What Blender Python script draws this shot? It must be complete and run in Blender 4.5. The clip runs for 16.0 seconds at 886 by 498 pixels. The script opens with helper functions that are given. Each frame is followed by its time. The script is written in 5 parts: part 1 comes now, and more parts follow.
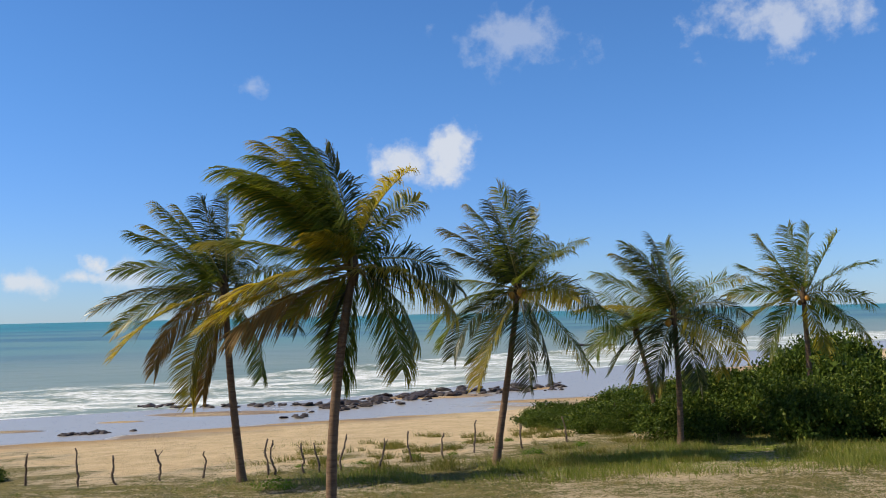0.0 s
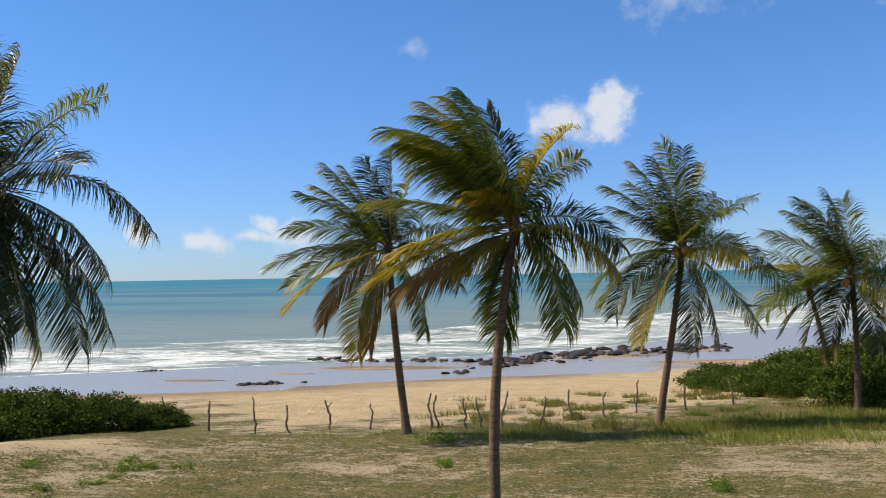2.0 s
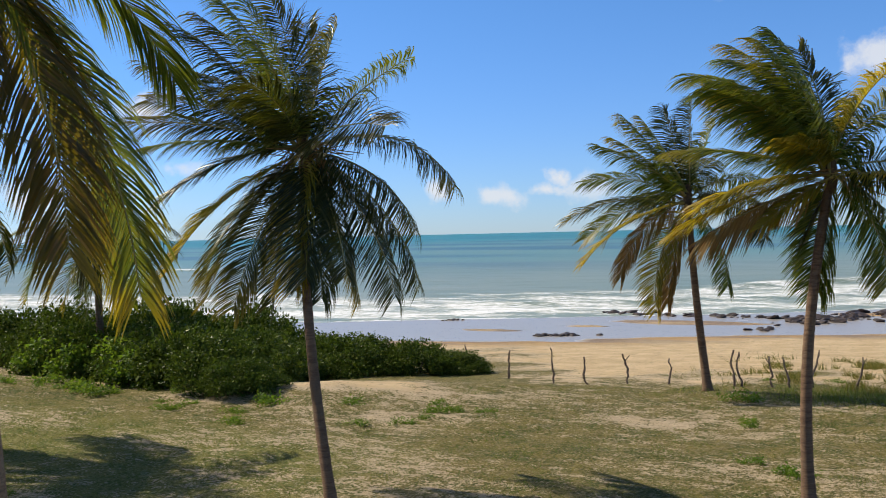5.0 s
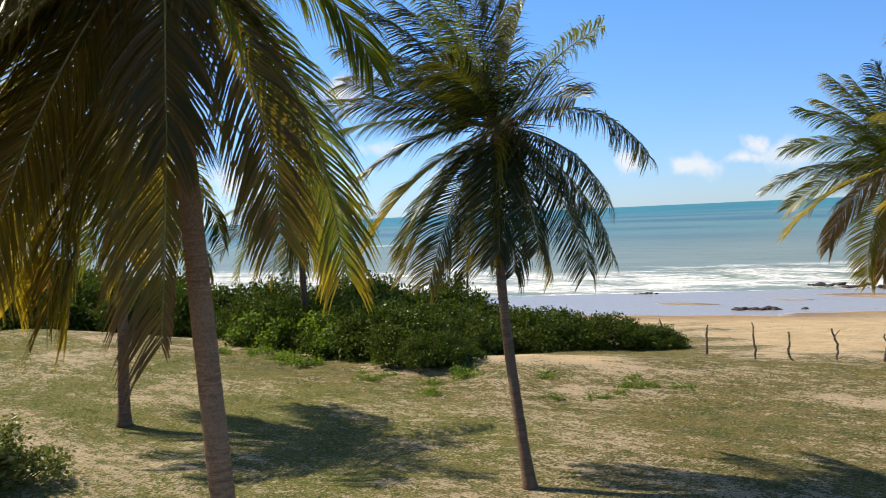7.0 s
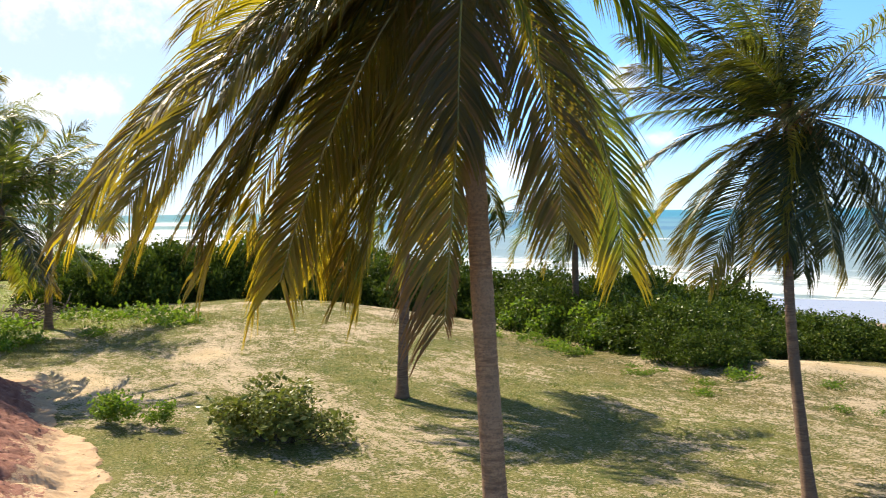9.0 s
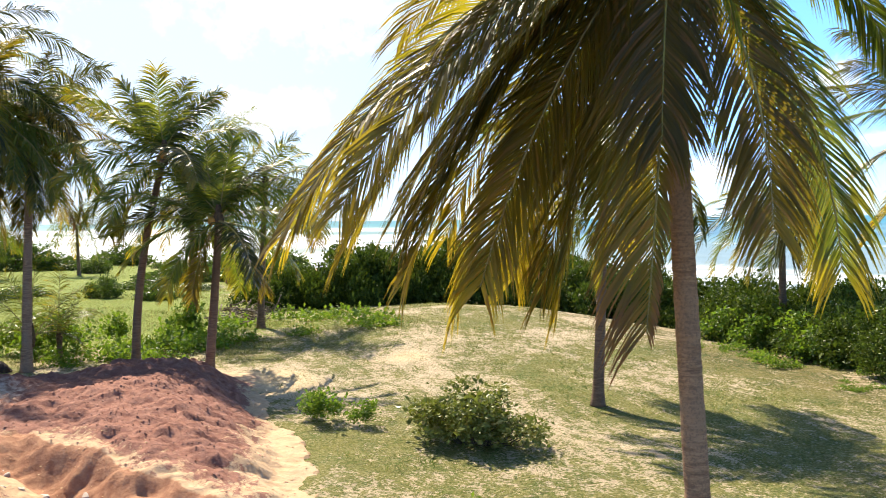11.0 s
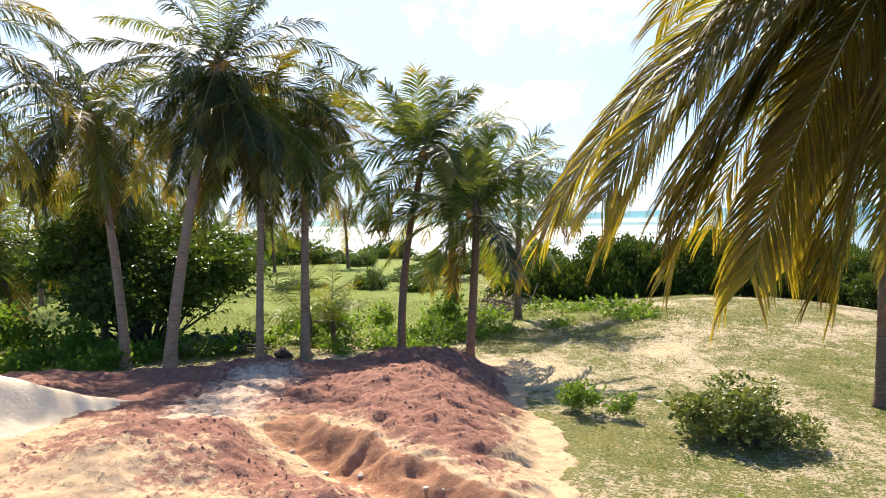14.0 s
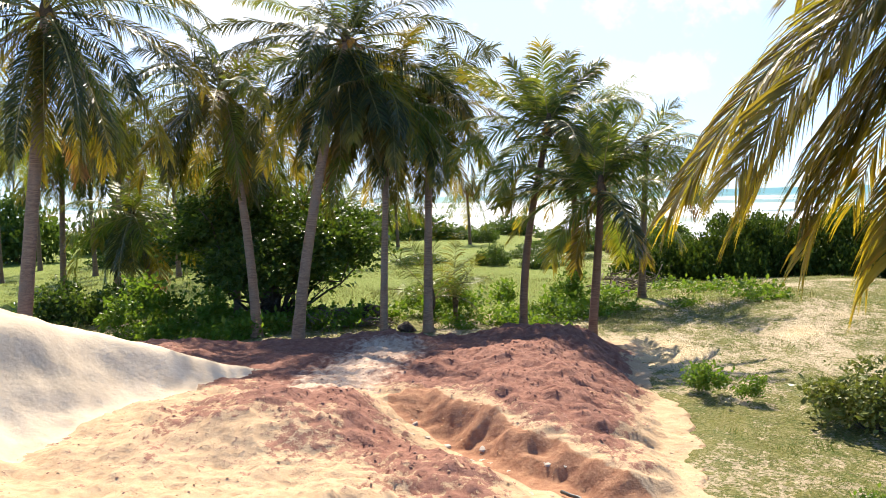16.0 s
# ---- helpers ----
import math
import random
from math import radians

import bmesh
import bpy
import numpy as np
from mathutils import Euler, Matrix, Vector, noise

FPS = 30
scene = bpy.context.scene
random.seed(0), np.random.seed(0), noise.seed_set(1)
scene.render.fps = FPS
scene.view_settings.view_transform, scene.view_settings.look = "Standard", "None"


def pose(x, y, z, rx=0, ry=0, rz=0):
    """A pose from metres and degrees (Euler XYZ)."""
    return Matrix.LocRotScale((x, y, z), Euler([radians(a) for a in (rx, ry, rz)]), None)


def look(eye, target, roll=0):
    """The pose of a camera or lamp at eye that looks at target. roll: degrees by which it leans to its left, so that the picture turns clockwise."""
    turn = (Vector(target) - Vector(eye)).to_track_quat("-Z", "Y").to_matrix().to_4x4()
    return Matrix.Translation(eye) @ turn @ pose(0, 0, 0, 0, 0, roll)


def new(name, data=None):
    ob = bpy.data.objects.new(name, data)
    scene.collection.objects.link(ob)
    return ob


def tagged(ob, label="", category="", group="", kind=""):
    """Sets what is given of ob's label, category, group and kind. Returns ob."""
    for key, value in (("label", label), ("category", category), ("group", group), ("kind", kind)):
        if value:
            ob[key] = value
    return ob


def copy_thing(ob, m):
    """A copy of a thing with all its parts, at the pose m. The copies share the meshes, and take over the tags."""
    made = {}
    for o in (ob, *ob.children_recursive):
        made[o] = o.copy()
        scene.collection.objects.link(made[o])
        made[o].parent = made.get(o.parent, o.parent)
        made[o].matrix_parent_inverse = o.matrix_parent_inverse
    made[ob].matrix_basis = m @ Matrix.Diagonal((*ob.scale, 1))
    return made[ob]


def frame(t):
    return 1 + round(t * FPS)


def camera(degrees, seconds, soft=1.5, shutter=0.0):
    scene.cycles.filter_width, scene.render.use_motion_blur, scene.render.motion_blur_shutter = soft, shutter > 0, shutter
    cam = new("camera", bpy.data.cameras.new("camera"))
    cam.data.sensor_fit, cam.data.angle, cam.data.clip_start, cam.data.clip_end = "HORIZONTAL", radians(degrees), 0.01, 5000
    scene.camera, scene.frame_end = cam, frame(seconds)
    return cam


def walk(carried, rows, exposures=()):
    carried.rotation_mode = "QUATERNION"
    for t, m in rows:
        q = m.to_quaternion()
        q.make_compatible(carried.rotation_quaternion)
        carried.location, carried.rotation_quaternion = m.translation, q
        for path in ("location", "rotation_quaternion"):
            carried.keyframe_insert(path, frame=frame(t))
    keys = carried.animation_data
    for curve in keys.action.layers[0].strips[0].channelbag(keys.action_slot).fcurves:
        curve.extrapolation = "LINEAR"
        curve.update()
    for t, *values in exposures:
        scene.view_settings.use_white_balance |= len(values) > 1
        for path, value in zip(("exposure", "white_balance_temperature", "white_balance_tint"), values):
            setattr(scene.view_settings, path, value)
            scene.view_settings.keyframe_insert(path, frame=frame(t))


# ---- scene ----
cam = camera(50.62, 16.0, 0.85, 0.24)
# held at arm's length from a balcony five metres above the lawn, and turned to the left
PATH = [
    (0.0, pose(-0.000, 0.340, 5, 93.88, 1.35, 0.07)),
    (0.5, pose(-0.014, 0.340, 5, 92.77, 1.03, 2.38)),
    (1.0, pose(-0.029, 0.339, 5, 92.42, 0.29, 4.93)),
    (1.5, pose(-0.041, 0.337, 5, 91.96, 0.51, 7.00)),
    (2.0, pose(-0.058, 0.335, 5, 91.54, 1.06, 9.75)),
    (2.5, pose(-0.073, 0.332, 5, 91.00, 1.55, 12.32)),
    (3.0, pose(-0.092, 0.327, 5, 90.34, 0.89, 15.67)),
    (3.5, pose(-0.111, 0.321, 5, 90.15, 1.23, 19.12)),
    (3.7, pose(-0.118, 0.319, 5, 90.21, 1.06, 20.32)),
    (5.8, pose(-0.180, 0.289, 5, 88.47, 1.74, 31.93)),
    (6.0, pose(-0.186, 0.285, 5, 88.55, 1.68, 33.08)),
    (6.5, pose(-0.200, 0.275, 5, 88.29, 2.14, 35.93)),
    (7.0, pose(-0.214, 0.264, 5, 87.87, 2.62, 39.03)),
    (7.5, pose(-0.230, 0.250, 5, 87.21, 0.58, 42.67)),
    (8.0, pose(-0.247, 0.233, 5, 87.33, 0.89, 46.65)),
    (8.5, pose(-0.264, 0.214, 5, 87.49, 0.69, 51.00)),
    (9.0, pose(-0.280, 0.192, 5, 87.68, 0.60, 55.59)),
    (9.2, pose(-0.285, 0.186, 5, 87.75, 0.59, 56.83)),
    (11.3, pose(-0.318, 0.121, 5, 88.25, 0.78, 69.19)),
    (11.5, pose(-0.320, 0.114, 5, 88.32, 0.89, 70.39)),
    (12.0, pose(-0.325, 0.098, 5, 88.38, 1.00, 73.19)),
    (12.5, pose(-0.329, 0.084, 5, 88.45, 1.07, 75.63)),
    (13.0, pose(-0.333, 0.070, 5, 88.15, 1.53, 78.09)),
    (13.5, pose(-0.335, 0.057, 5, 88.11, 1.60, 80.28)),
    (14.0, pose(-0.337, 0.043, 5, 87.98, 1.85, 82.74)),
    (14.5, pose(-0.338, 0.032, 5, 87.70, 1.93, 84.53)),
    (15.0, pose(-0.339, 0.021, 5, 87.41, 1.58, 86.42)),
    (15.5, pose(-0.340, 0.011, 5, 87.21, 1.68, 88.13)),
    (16.0, pose(-0.340, -0.001, 5, 86.76, 1.67, 90.17)),
]
EXPOSURES = [(0.0, 0.0, 6540, 10), (2.0, 0.07, 6640, 10), (6.0, 0.1, 6680, 10), (7.5, 0.45, 6850, 10), (9.0, 0.87, 6900, 10), (11.5, 1.15, 6700, 10), (16.0, 1.1, 6560, 10)]
walk(cam, PATH, EXPOSURES)

# ---- world, sun ----
SUN_AZ, SUN_EL = 93.0, 43.0      # degrees; azimuth counted from +y to the left


def heading(az):
    """Level unit vector at az degrees to the left of +y."""
    return Vector((-math.sin(radians(az)), math.cos(radians(az)), 0.0))


def spot(az, d, z=0.0):
    v = heading(az) * d
    return Vector((v.x, v.y, z))


def skyward(az, el):
    return heading(az) * math.cos(radians(el)) + Vector((0, 0, math.sin(radians(el))))


sun_data = bpy.data.lights.new("sun", "SUN")
sun_data.energy, sun_data.angle, sun_data.color = 5.0, radians(0.55), (1.0, 0.9, 0.74)
sun = new("sun", sun_data)
sun.matrix_world = look((0, 0, 60), Vector((0, 0, 60)) - skyward(SUN_AZ, SUN_EL))

world = bpy.data.worlds.new("sky")
scene.world = world
world.use_nodes = True
wn, wl = world.node_tree.nodes, world.node_tree.links
wn.clear()
sky = wn.new("ShaderNodeTexSky")
sky.sky_type, sky.sun_disc = "NISHITA", False
sky.sun_elevation, sky.sun_rotation = radians(SUN_EL), radians(-SUN_AZ)
sky.air_density, sky.dust_density, sky.ozone_density = 1.0, 0.05, 3.0
wout, wbg = wn.new("ShaderNodeOutputWorld"), wn.new("ShaderNodeBackground")
wbg.inputs["Strength"].default_value = 0.097
wl.new(wbg.outputs[0], wout.inputs[0])
wtc = wn.new("ShaderNodeTexCoord")


def wmath(op, a, b=None, c=None):
    n = wn.new("ShaderNodeMath")
    n.operation = op
    for i, v in enumerate((a, b, c)):
        if v is None:
            continue
        if isinstance(v, (int, float)):
            n.inputs[i].default_value = v
        else:
            wl.new(v, n.inputs[i])
    return n.outputs[0]


def wdot(v):
    n = wn.new("ShaderNodeVectorMath")
    n.operation = "DOT_PRODUCT"
    wl.new(wtc.outputs["Generated"], n.inputs[0])
    n.inputs[1].default_value = v
    return n.outputs["Value"]


def wnoise(scale, detail, rough):
    n = wn.new("ShaderNodeTexNoise")
    n.inputs["Scale"].default_value, n.inputs["Detail"].default_value, n.inputs["Roughness"].default_value = scale, detail, rough
    wl.new(wtc.outputs["Generated"], n.inputs["Vector"])
    return n.outputs["Fac"]


puff, wisp = wnoise(26, 7, 0.58), wnoise(75, 5, 0.6)
# fair-weather clouds: azimuth, elevation, half width, half height (degrees), density
CLOUDS = [(2.4, 9.3, 2.5, 1.8, 0.82), (-0.5, 9.5, 1.9, 2.1, 0.86), (-5.4, 16.3, 4.6, 2.0, 0.36),
          (-21.0, 16.6, 5.5, 2.6, 0.58), (20.4, 3.2, 1.0, 0.9, 1.0), (21.2, 2.5, 1.6, 0.6, 0.9), (24.0, 2.2, 2.4, 0.8, 0.8),
          (18.4, 2.6, 2.6, 1.0, 0.6), (27.7, 2.5, 1.0, 0.9, 0.85), (11.5, 13.6, 1.0, 0.8, 0.35),
          (45.2, 7.4, 2.6, 1.5, 0.95), (51.3, 2.4, 2.6, 1.8, 0.9), (43.0, 4.2, 1.6, 0.7, 0.6),
          (77.6, 6.4, 5.0, 1.6, 0.8), (76.0, 13.0, 9.0, 3.5, 0.6), (100.0, 10.0, 12.0, 6.0, 0.7)]
cover = None
for az, el, cw, ch, dens in CLOUDS:
    c = skyward(az, el)
    r = heading(az - 90)
    u = skyward(az, el + 90)
    a = wmath("DIVIDE", wdot(r), math.sin(radians(cw)))
    b = wmath("DIVIDE", wdot(u), math.sin(radians(ch)))
    rr = wmath("SQRT", wmath("ADD", wmath("MULTIPLY", a, a), wmath("MULTIPLY", b, b)))
    front = wmath("GREATER_THAN", wdot(c), 0.5)
    v = wmath("SUBTRACT", 1.0, rr)
    v = wmath("ADD", v, wmath("MULTIPLY", wmath("SUBTRACT", puff, 0.5), 2.6))
    v = wmath("ADD", v, wmath("MULTIPLY", wmath("SUBTRACT", wisp, 0.5), 0.9))
    n = wn.new("ShaderNodeMapRange")
    n.interpolation_type = "SMOOTHSTEP"
    wl.new(v, n.inputs["Value"])
    n.inputs["From Min"].default_value, n.inputs["From Max"].default_value = 0.05, 0.95
    n.inputs["To Max"].default_value = dens
    v = wmath("MULTIPLY", n.outputs[0], front)
    cover = v if cover is None else wmath("MAXIMUM", cover, v)
glare = wn.new("ShaderNodeMapRange")
glare.interpolation_type = "SMOOTHSTEP"
wl.new(wdot(skyward(92, 18)), glare.inputs["Value"])
glare.inputs["From Min"].default_value, glare.inputs["From Max"].default_value, glare.inputs["To Max"].default_value = 0.72, 1.0, 0.8
wmix = wn.new("ShaderNodeMix")
wmix.data_type = "RGBA"
wl.new(cover, wmix.inputs["Factor"])
clear = wn.new("ShaderNodeMix")
clear.data_type, clear.blend_type = "RGBA", "MULTIPLY"
clear.inputs["Factor"].default_value = 1.0
wl.new(sky.outputs[0], clear.inputs["A"])
tint, low = wn.new("ShaderNodeMix"), wn.new("ShaderNodeMapRange")      # the deep blue of clean sea air, paler towards the horizon
tint.data_type, low.interpolation_type = "RGBA", "SMOOTHSTEP"
wl.new(wdot((0, 0, 1)), low.inputs["Value"])
low.inputs["From Max"].default_value = 0.3
wl.new(low.outputs[0], tint.inputs["Factor"])
tint.inputs["A"].default_value, tint.inputs["B"].default_value = (0.58, 0.84, 1.42, 1), (0.59, 0.98, 1.44, 1)
high, zenith = wn.new("ShaderNodeMix"), wn.new("ShaderNodeMapRange")      # milky overhead
high.data_type, zenith.interpolation_type = "RGBA", "SMOOTHSTEP"
wl.new(wdot((0, 0, 1)), zenith.inputs["Value"])
zenith.inputs["From Min"].default_value, zenith.inputs["From Max"].default_value = 0.36, 0.7
wl.new(zenith.outputs[0], high.inputs["Factor"])
wl.new(tint.outputs["Result"], high.inputs["A"])
high.inputs["B"].default_value = (0.9, 0.84, 0.78, 1)
wl.new(high.outputs["Result"], clear.inputs["B"])
veil = wn.new("ShaderNodeMix")      # thin bright haze round the sun
veil.data_type = "RGBA"
wl.new(glare.outputs[0], veil.inputs["Factor"])
wl.new(clear.outputs["Result"], veil.inputs["A"])
veil.inputs["B"].default_value = (4.7, 5.25, 5.75, 1)
wl.new(veil.outputs["Result"], wmix.inputs["A"])
wmix.inputs["B"].default_value = (7.6, 7.9, 8.4, 1)
wl.new(wmix.outputs["Result"], wbg.inputs["Color"])


# ---- materials ----
class Nodes:
    """A node material under construction."""

    def __init__(self, name):
        self.m = bpy.data.materials.new(name)
        self.m.use_nodes = True
        self.n, self.l = self.m.node_tree.nodes, self.m.node_tree.links
        self.b = self.n["Principled BSDF"]
        self.out = self.n["Material Output"]
        tc = self.n.new("ShaderNodeTexCoord")
        self.obj = tc.outputs["Object"]
        geo = self.n.new("ShaderNodeNewGeometry")
        self.pos, self.island = geo.outputs["Position"], geo.outputs["Random Per Island"]
        self.rand = self.n.new("ShaderNodeObjectInfo").outputs["Random"]

    def put(self, a, socket):
        if isinstance(a, (int, float, tuple)):
            socket.default_value = a
        else:
            self.l.new(a, socket)

    def set(self, **kw):
        for k, v in kw.items():
            self.put(v, self.b.inputs[k.replace("_", " ")])

    def noise(self, scale, detail=4, rough=0.55, vec=None, stretch=None):
        n = self.n.new("ShaderNodeTexNoise")
        n.inputs["Scale"].default_value, n.inputs["Detail"].default_value, n.inputs["Roughness"].default_value = scale, detail, rough
        v = vec or self.pos
        if stretch:
            mp = self.n.new("ShaderNodeMapping")
            mp.inputs["Scale"].default_value = stretch
            self.l.new(v, mp.inputs[0])
            v = mp.outputs[0]
        self.l.new(v, n.inputs["Vector"])
        return n.outputs["Fac"]

    def voronoi(self, scale, feature="F1"):
        n = self.n.new("ShaderNodeTexVoronoi")
        n.feature = feature
        n.inputs["Scale"].default_value = scale
        self.l.new(self.pos, n.inputs["Vector"])
        return n.outputs["Distance"]

    def rng(self, v, lo, hi, a=0.0, b=1.0, smooth=True):
        n = self.n.new("ShaderNodeMapRange")
        n.interpolation_type = "SMOOTHSTEP" if smooth else "LINEAR"
        self.put(v, n.inputs["Value"])
        for k, x in zip(("From Min", "From Max", "To Min", "To Max"), (lo, hi, a, b)):
            n.inputs[k].default_value = x
        return n.outputs[0]

    def math(self, op, a, b=0.0):
        n = self.n.new("ShaderNodeMath")
        n.operation = op
        self.put(a, n.inputs[0])
        self.put(b, n.inputs[1])
        return n.outputs[0]

    def mix(self, f, a, b):
        n = self.n.new("ShaderNodeMix")
        n.data_type = "RGBA"
        self.put(f, n.inputs["Factor"])
        for v, k in ((a, "A"), (b, "B")):
            self.put((*v, 1.0) if isinstance(v, tuple) else v, n.inputs[k])
        return n.outputs["Result"]

    def attr(self, name):
        n = self.n.new("ShaderNodeAttribute")
        n.attribute_name = name
        return n.outputs["Fac"]

    def bump(self, h, strength, dist):
        n = self.n.new("ShaderNodeBump")
        n.inputs["Strength"].default_value, n.inputs["Distance"].default_value = strength, dist
        self.l.new(h, n.inputs["Height"])
        self.l.new(n.outputs[0], self.b.inputs["Normal"])

    def leafy(self, colour, glow, amount):
        """Thin leaf: part of the light passes through."""
        t = self.n.new("ShaderNodeBsdfTranslucent")
        self.put(glow, t.inputs["Color"])
        mx = self.n.new("ShaderNodeMixShader")
        mx.inputs[0].default_value = amount
        self.l.new(self.b.outputs[0], mx.inputs[1])
        self.l.new(t.outputs[0], mx.inputs[2])
        self.l.new(mx.outputs[0], self.out.inputs["Surface"])
        self.set(Base_Color=colour)


def leaf_material(name, c1, c2, c3, glow1, glow2, amount=0.4, rough=0.42, share=0.8, tips=0.0, always=False, old_leaf=(0.34, 0.25, 0.03), old_glow=(0.62, 0.46, 0.02), gloss=0.3):
    k = Nodes(name)
    col = k.mix(k.rng(k.island, 0.0, 1.0, smooth=False), c1, c2)
    if tips:
        old = k.math("MULTIPLY", k.rng(k.math("ADD", k.attr("along"), k.math("MULTIPLY", k.math("SUBTRACT", k.noise(1.5), 0.5), 0.8)), 0.55, 0.95), tips if always else k.rng(k.rand, 0.3, 0.8, 0.0, tips))
        col, glow1 = k.mix(old, col, old_leaf), k.mix(old, glow1, old_glow)
        glow2 = k.mix(old, glow2, tuple(v * 1.1 for v in old_glow))
    col = k.mix(k.math("MULTIPLY", k.math("GREATER_THAN", k.island, share), k.rng(k.noise(2.5), 0.35, 0.65)), col, c3)
    glow = k.mix(k.island, glow1, glow2)
    k.leafy(col, glow, amount)
    k.set(Roughness=rough, Specular_IOR_Level=gloss)
    return k.m


PALM_GREEN = leaf_material("palm_leaf_green", (0.034, 0.058, 0.01), (0.165, 0.2, 0.032), (0.3, 0.24, 0.04), (0.22, 0.29, 0.02), (0.38, 0.4, 0.025), 0.34, 0.36, tips=0.8)
PALM_YELLOW = leaf_material("palm_leaf_yellowing", (0.16, 0.17, 0.025), (0.3, 0.24, 0.03), (0.35, 0.19, 0.04), (0.42, 0.36, 0.02), (0.6, 0.45, 0.02), 0.46, 0.42, tips=1.0, always=True)
PALM_DRY = leaf_material("palm_leaf_dry", (0.22, 0.12, 0.03), (0.34, 0.2, 0.05), (0.38, 0.26, 0.1), (0.4, 0.22, 0.03), (0.5, 0.3, 0.05), 0.3, 0.6)
# darker copy of the green leaf: shade of backlit crowns put into the colour
PALM_SHADED = leaf_material("palm_leaf_shaded_green", (0.016, 0.024, 0.006), (0.055, 0.065, 0.013), (0.15, 0.12, 0.028), (0.15, 0.18, 0.01), (0.26, 0.26, 0.018), 0.17, 0.36, tips=0.7)
PALM_OLIVE = leaf_material("palm_leaf_olive", (0.045, 0.038, 0.009), (0.1, 0.07, 0.017), (0.22, 0.1, 0.035), (0.32, 0.26, 0.015), (0.46, 0.33, 0.025), 0.42, 0.42, 0.7, tips=0.8)
PALM_TIPPED = leaf_material("palm_leaf_yellow_tipped", (0.04, 0.045, 0.01), (0.1, 0.085, 0.018), (0.2, 0.1, 0.035), (0.36, 0.31, 0.015), (0.5, 0.4, 0.025), 0.45, 0.38, 0.75, tips=1.0, always=True)
PALM_AGED = leaf_material("palm_leaf_ageing", (0.08, 0.07, 0.015), (0.16, 0.125, 0.025), (0.24, 0.12, 0.04), (0.36, 0.3, 0.02), (0.48, 0.34, 0.03), 0.42, 0.5, 0.7, tips=1.0, always=True, old_leaf=(0.26, 0.13, 0.055), old_glow=(0.36, 0.17, 0.05))
SHRUB_LEAF = leaf_material("shrub_leaf", (0.02, 0.038, 0.007), (0.1, 0.14, 0.022), (0.19, 0.21, 0.038), (0.14, 0.24, 0.018), (0.24, 0.34, 0.03), 0.12, 0.4, gloss=0.08)
WEED_LEAF = leaf_material("weed_leaf", (0.06, 0.13, 0.015), (0.12, 0.2, 0.03), (0.2, 0.2, 0.04), (0.2, 0.34, 0.02), (0.28, 0.4, 0.03), 0.35, 0.45, gloss=0.14)
TREE_LEAF = leaf_material("tree_leaf", (0.025, 0.05, 0.012), (0.075, 0.115, 0.024), (0.13, 0.14, 0.03), (0.1, 0.18, 0.016), (0.18, 0.27, 0.025), 0.28, 0.38, gloss=0.14)
LONE_LEAF = leaf_material("bush_leaf_pale", (0.13, 0.15, 0.035), (0.26, 0.26, 0.07), (0.4, 0.33, 0.12), (0.16, 0.2, 0.02), (0.24, 0.28, 0.04), 0.25, 0.4, 0.75, gloss=0.14)
GRASS_BLADE = leaf_material("grass_blade", (0.1, 0.12, 0.018), (0.25, 0.22, 0.05), (0.38, 0.28, 0.1), (0.16, 0.2, 0.02), (0.3, 0.28, 0.05), 0.3, 0.6, 0.6)

FENCE_GRASS = leaf_material("fence_grass", (0.15, 0.19, 0.03), (0.33, 0.33, 0.07), (0.46, 0.38, 0.13), (0.2, 0.28, 0.02), (0.34, 0.36, 0.05), 0.32, 0.5, 0.65)
TUFT = leaf_material("green_tuft", (0.035, 0.06, 0.01), (0.12, 0.16, 0.025), (0.3, 0.26, 0.08), (0.16, 0.26, 0.02), (0.26, 0.34, 0.04), 0.3, 0.5, 0.7)


def rachis_material():
    k = Nodes("palm_rachis")
    c = k.mix(k.rand, (0.3, 0.26, 0.05), (0.38, 0.27, 0.07))
    k.set(Base_Color=k.mix(k.rng(k.noise(9), 0.4, 0.6), c, (0.22, 0.18, 0.05)), Roughness=0.45)
    return k.m


def trunk_material(name, pale):
    k = Nodes(name)
    ring = k.noise(1.0, 6, 0.72, k.obj, (3.5, 3.5, 22.0))
    fine = k.noise(30, 5, 0.6, k.obj)
    c = k.mix(k.rng(ring, 0.35, 0.65), tuple(v * pale for v in (0.155, 0.083, 0.045)), tuple(v * pale for v in (0.31, 0.185, 0.102)))
    c = k.mix(k.rng(k.noise(1.3, 3), 0.45, 0.7), c, tuple(v * pale for v in (0.24, 0.15, 0.088)))
    c = k.mix(k.math("MULTIPLY", k.rng(fine, 0.45, 0.65), 0.4), c, (0.08, 0.06, 0.045))
    k.set(Base_Color=c, Roughness=0.85)
    k.bump(k.math("ADD", ring, k.math("MULTIPLY", fine, 0.5)), 0.7, 0.03)
    return k.m


RACHIS, BARK, BARK_PALE = rachis_material(), trunk_material("palm_bark", 0.78), trunk_material("palm_bark_weathered", 1.4)


def plain(name, c1, c2, scale, rough, bump=0.0, dist=0.01):
    k = Nodes(name)
    n = k.noise(scale, 6, 0.6)
    k.set(Base_Color=k.mix(k.rng(n, 0.3, 0.7), c1, c2), Roughness=rough)
    if bump:
        k.bump(n, bump, dist)
    return k.m


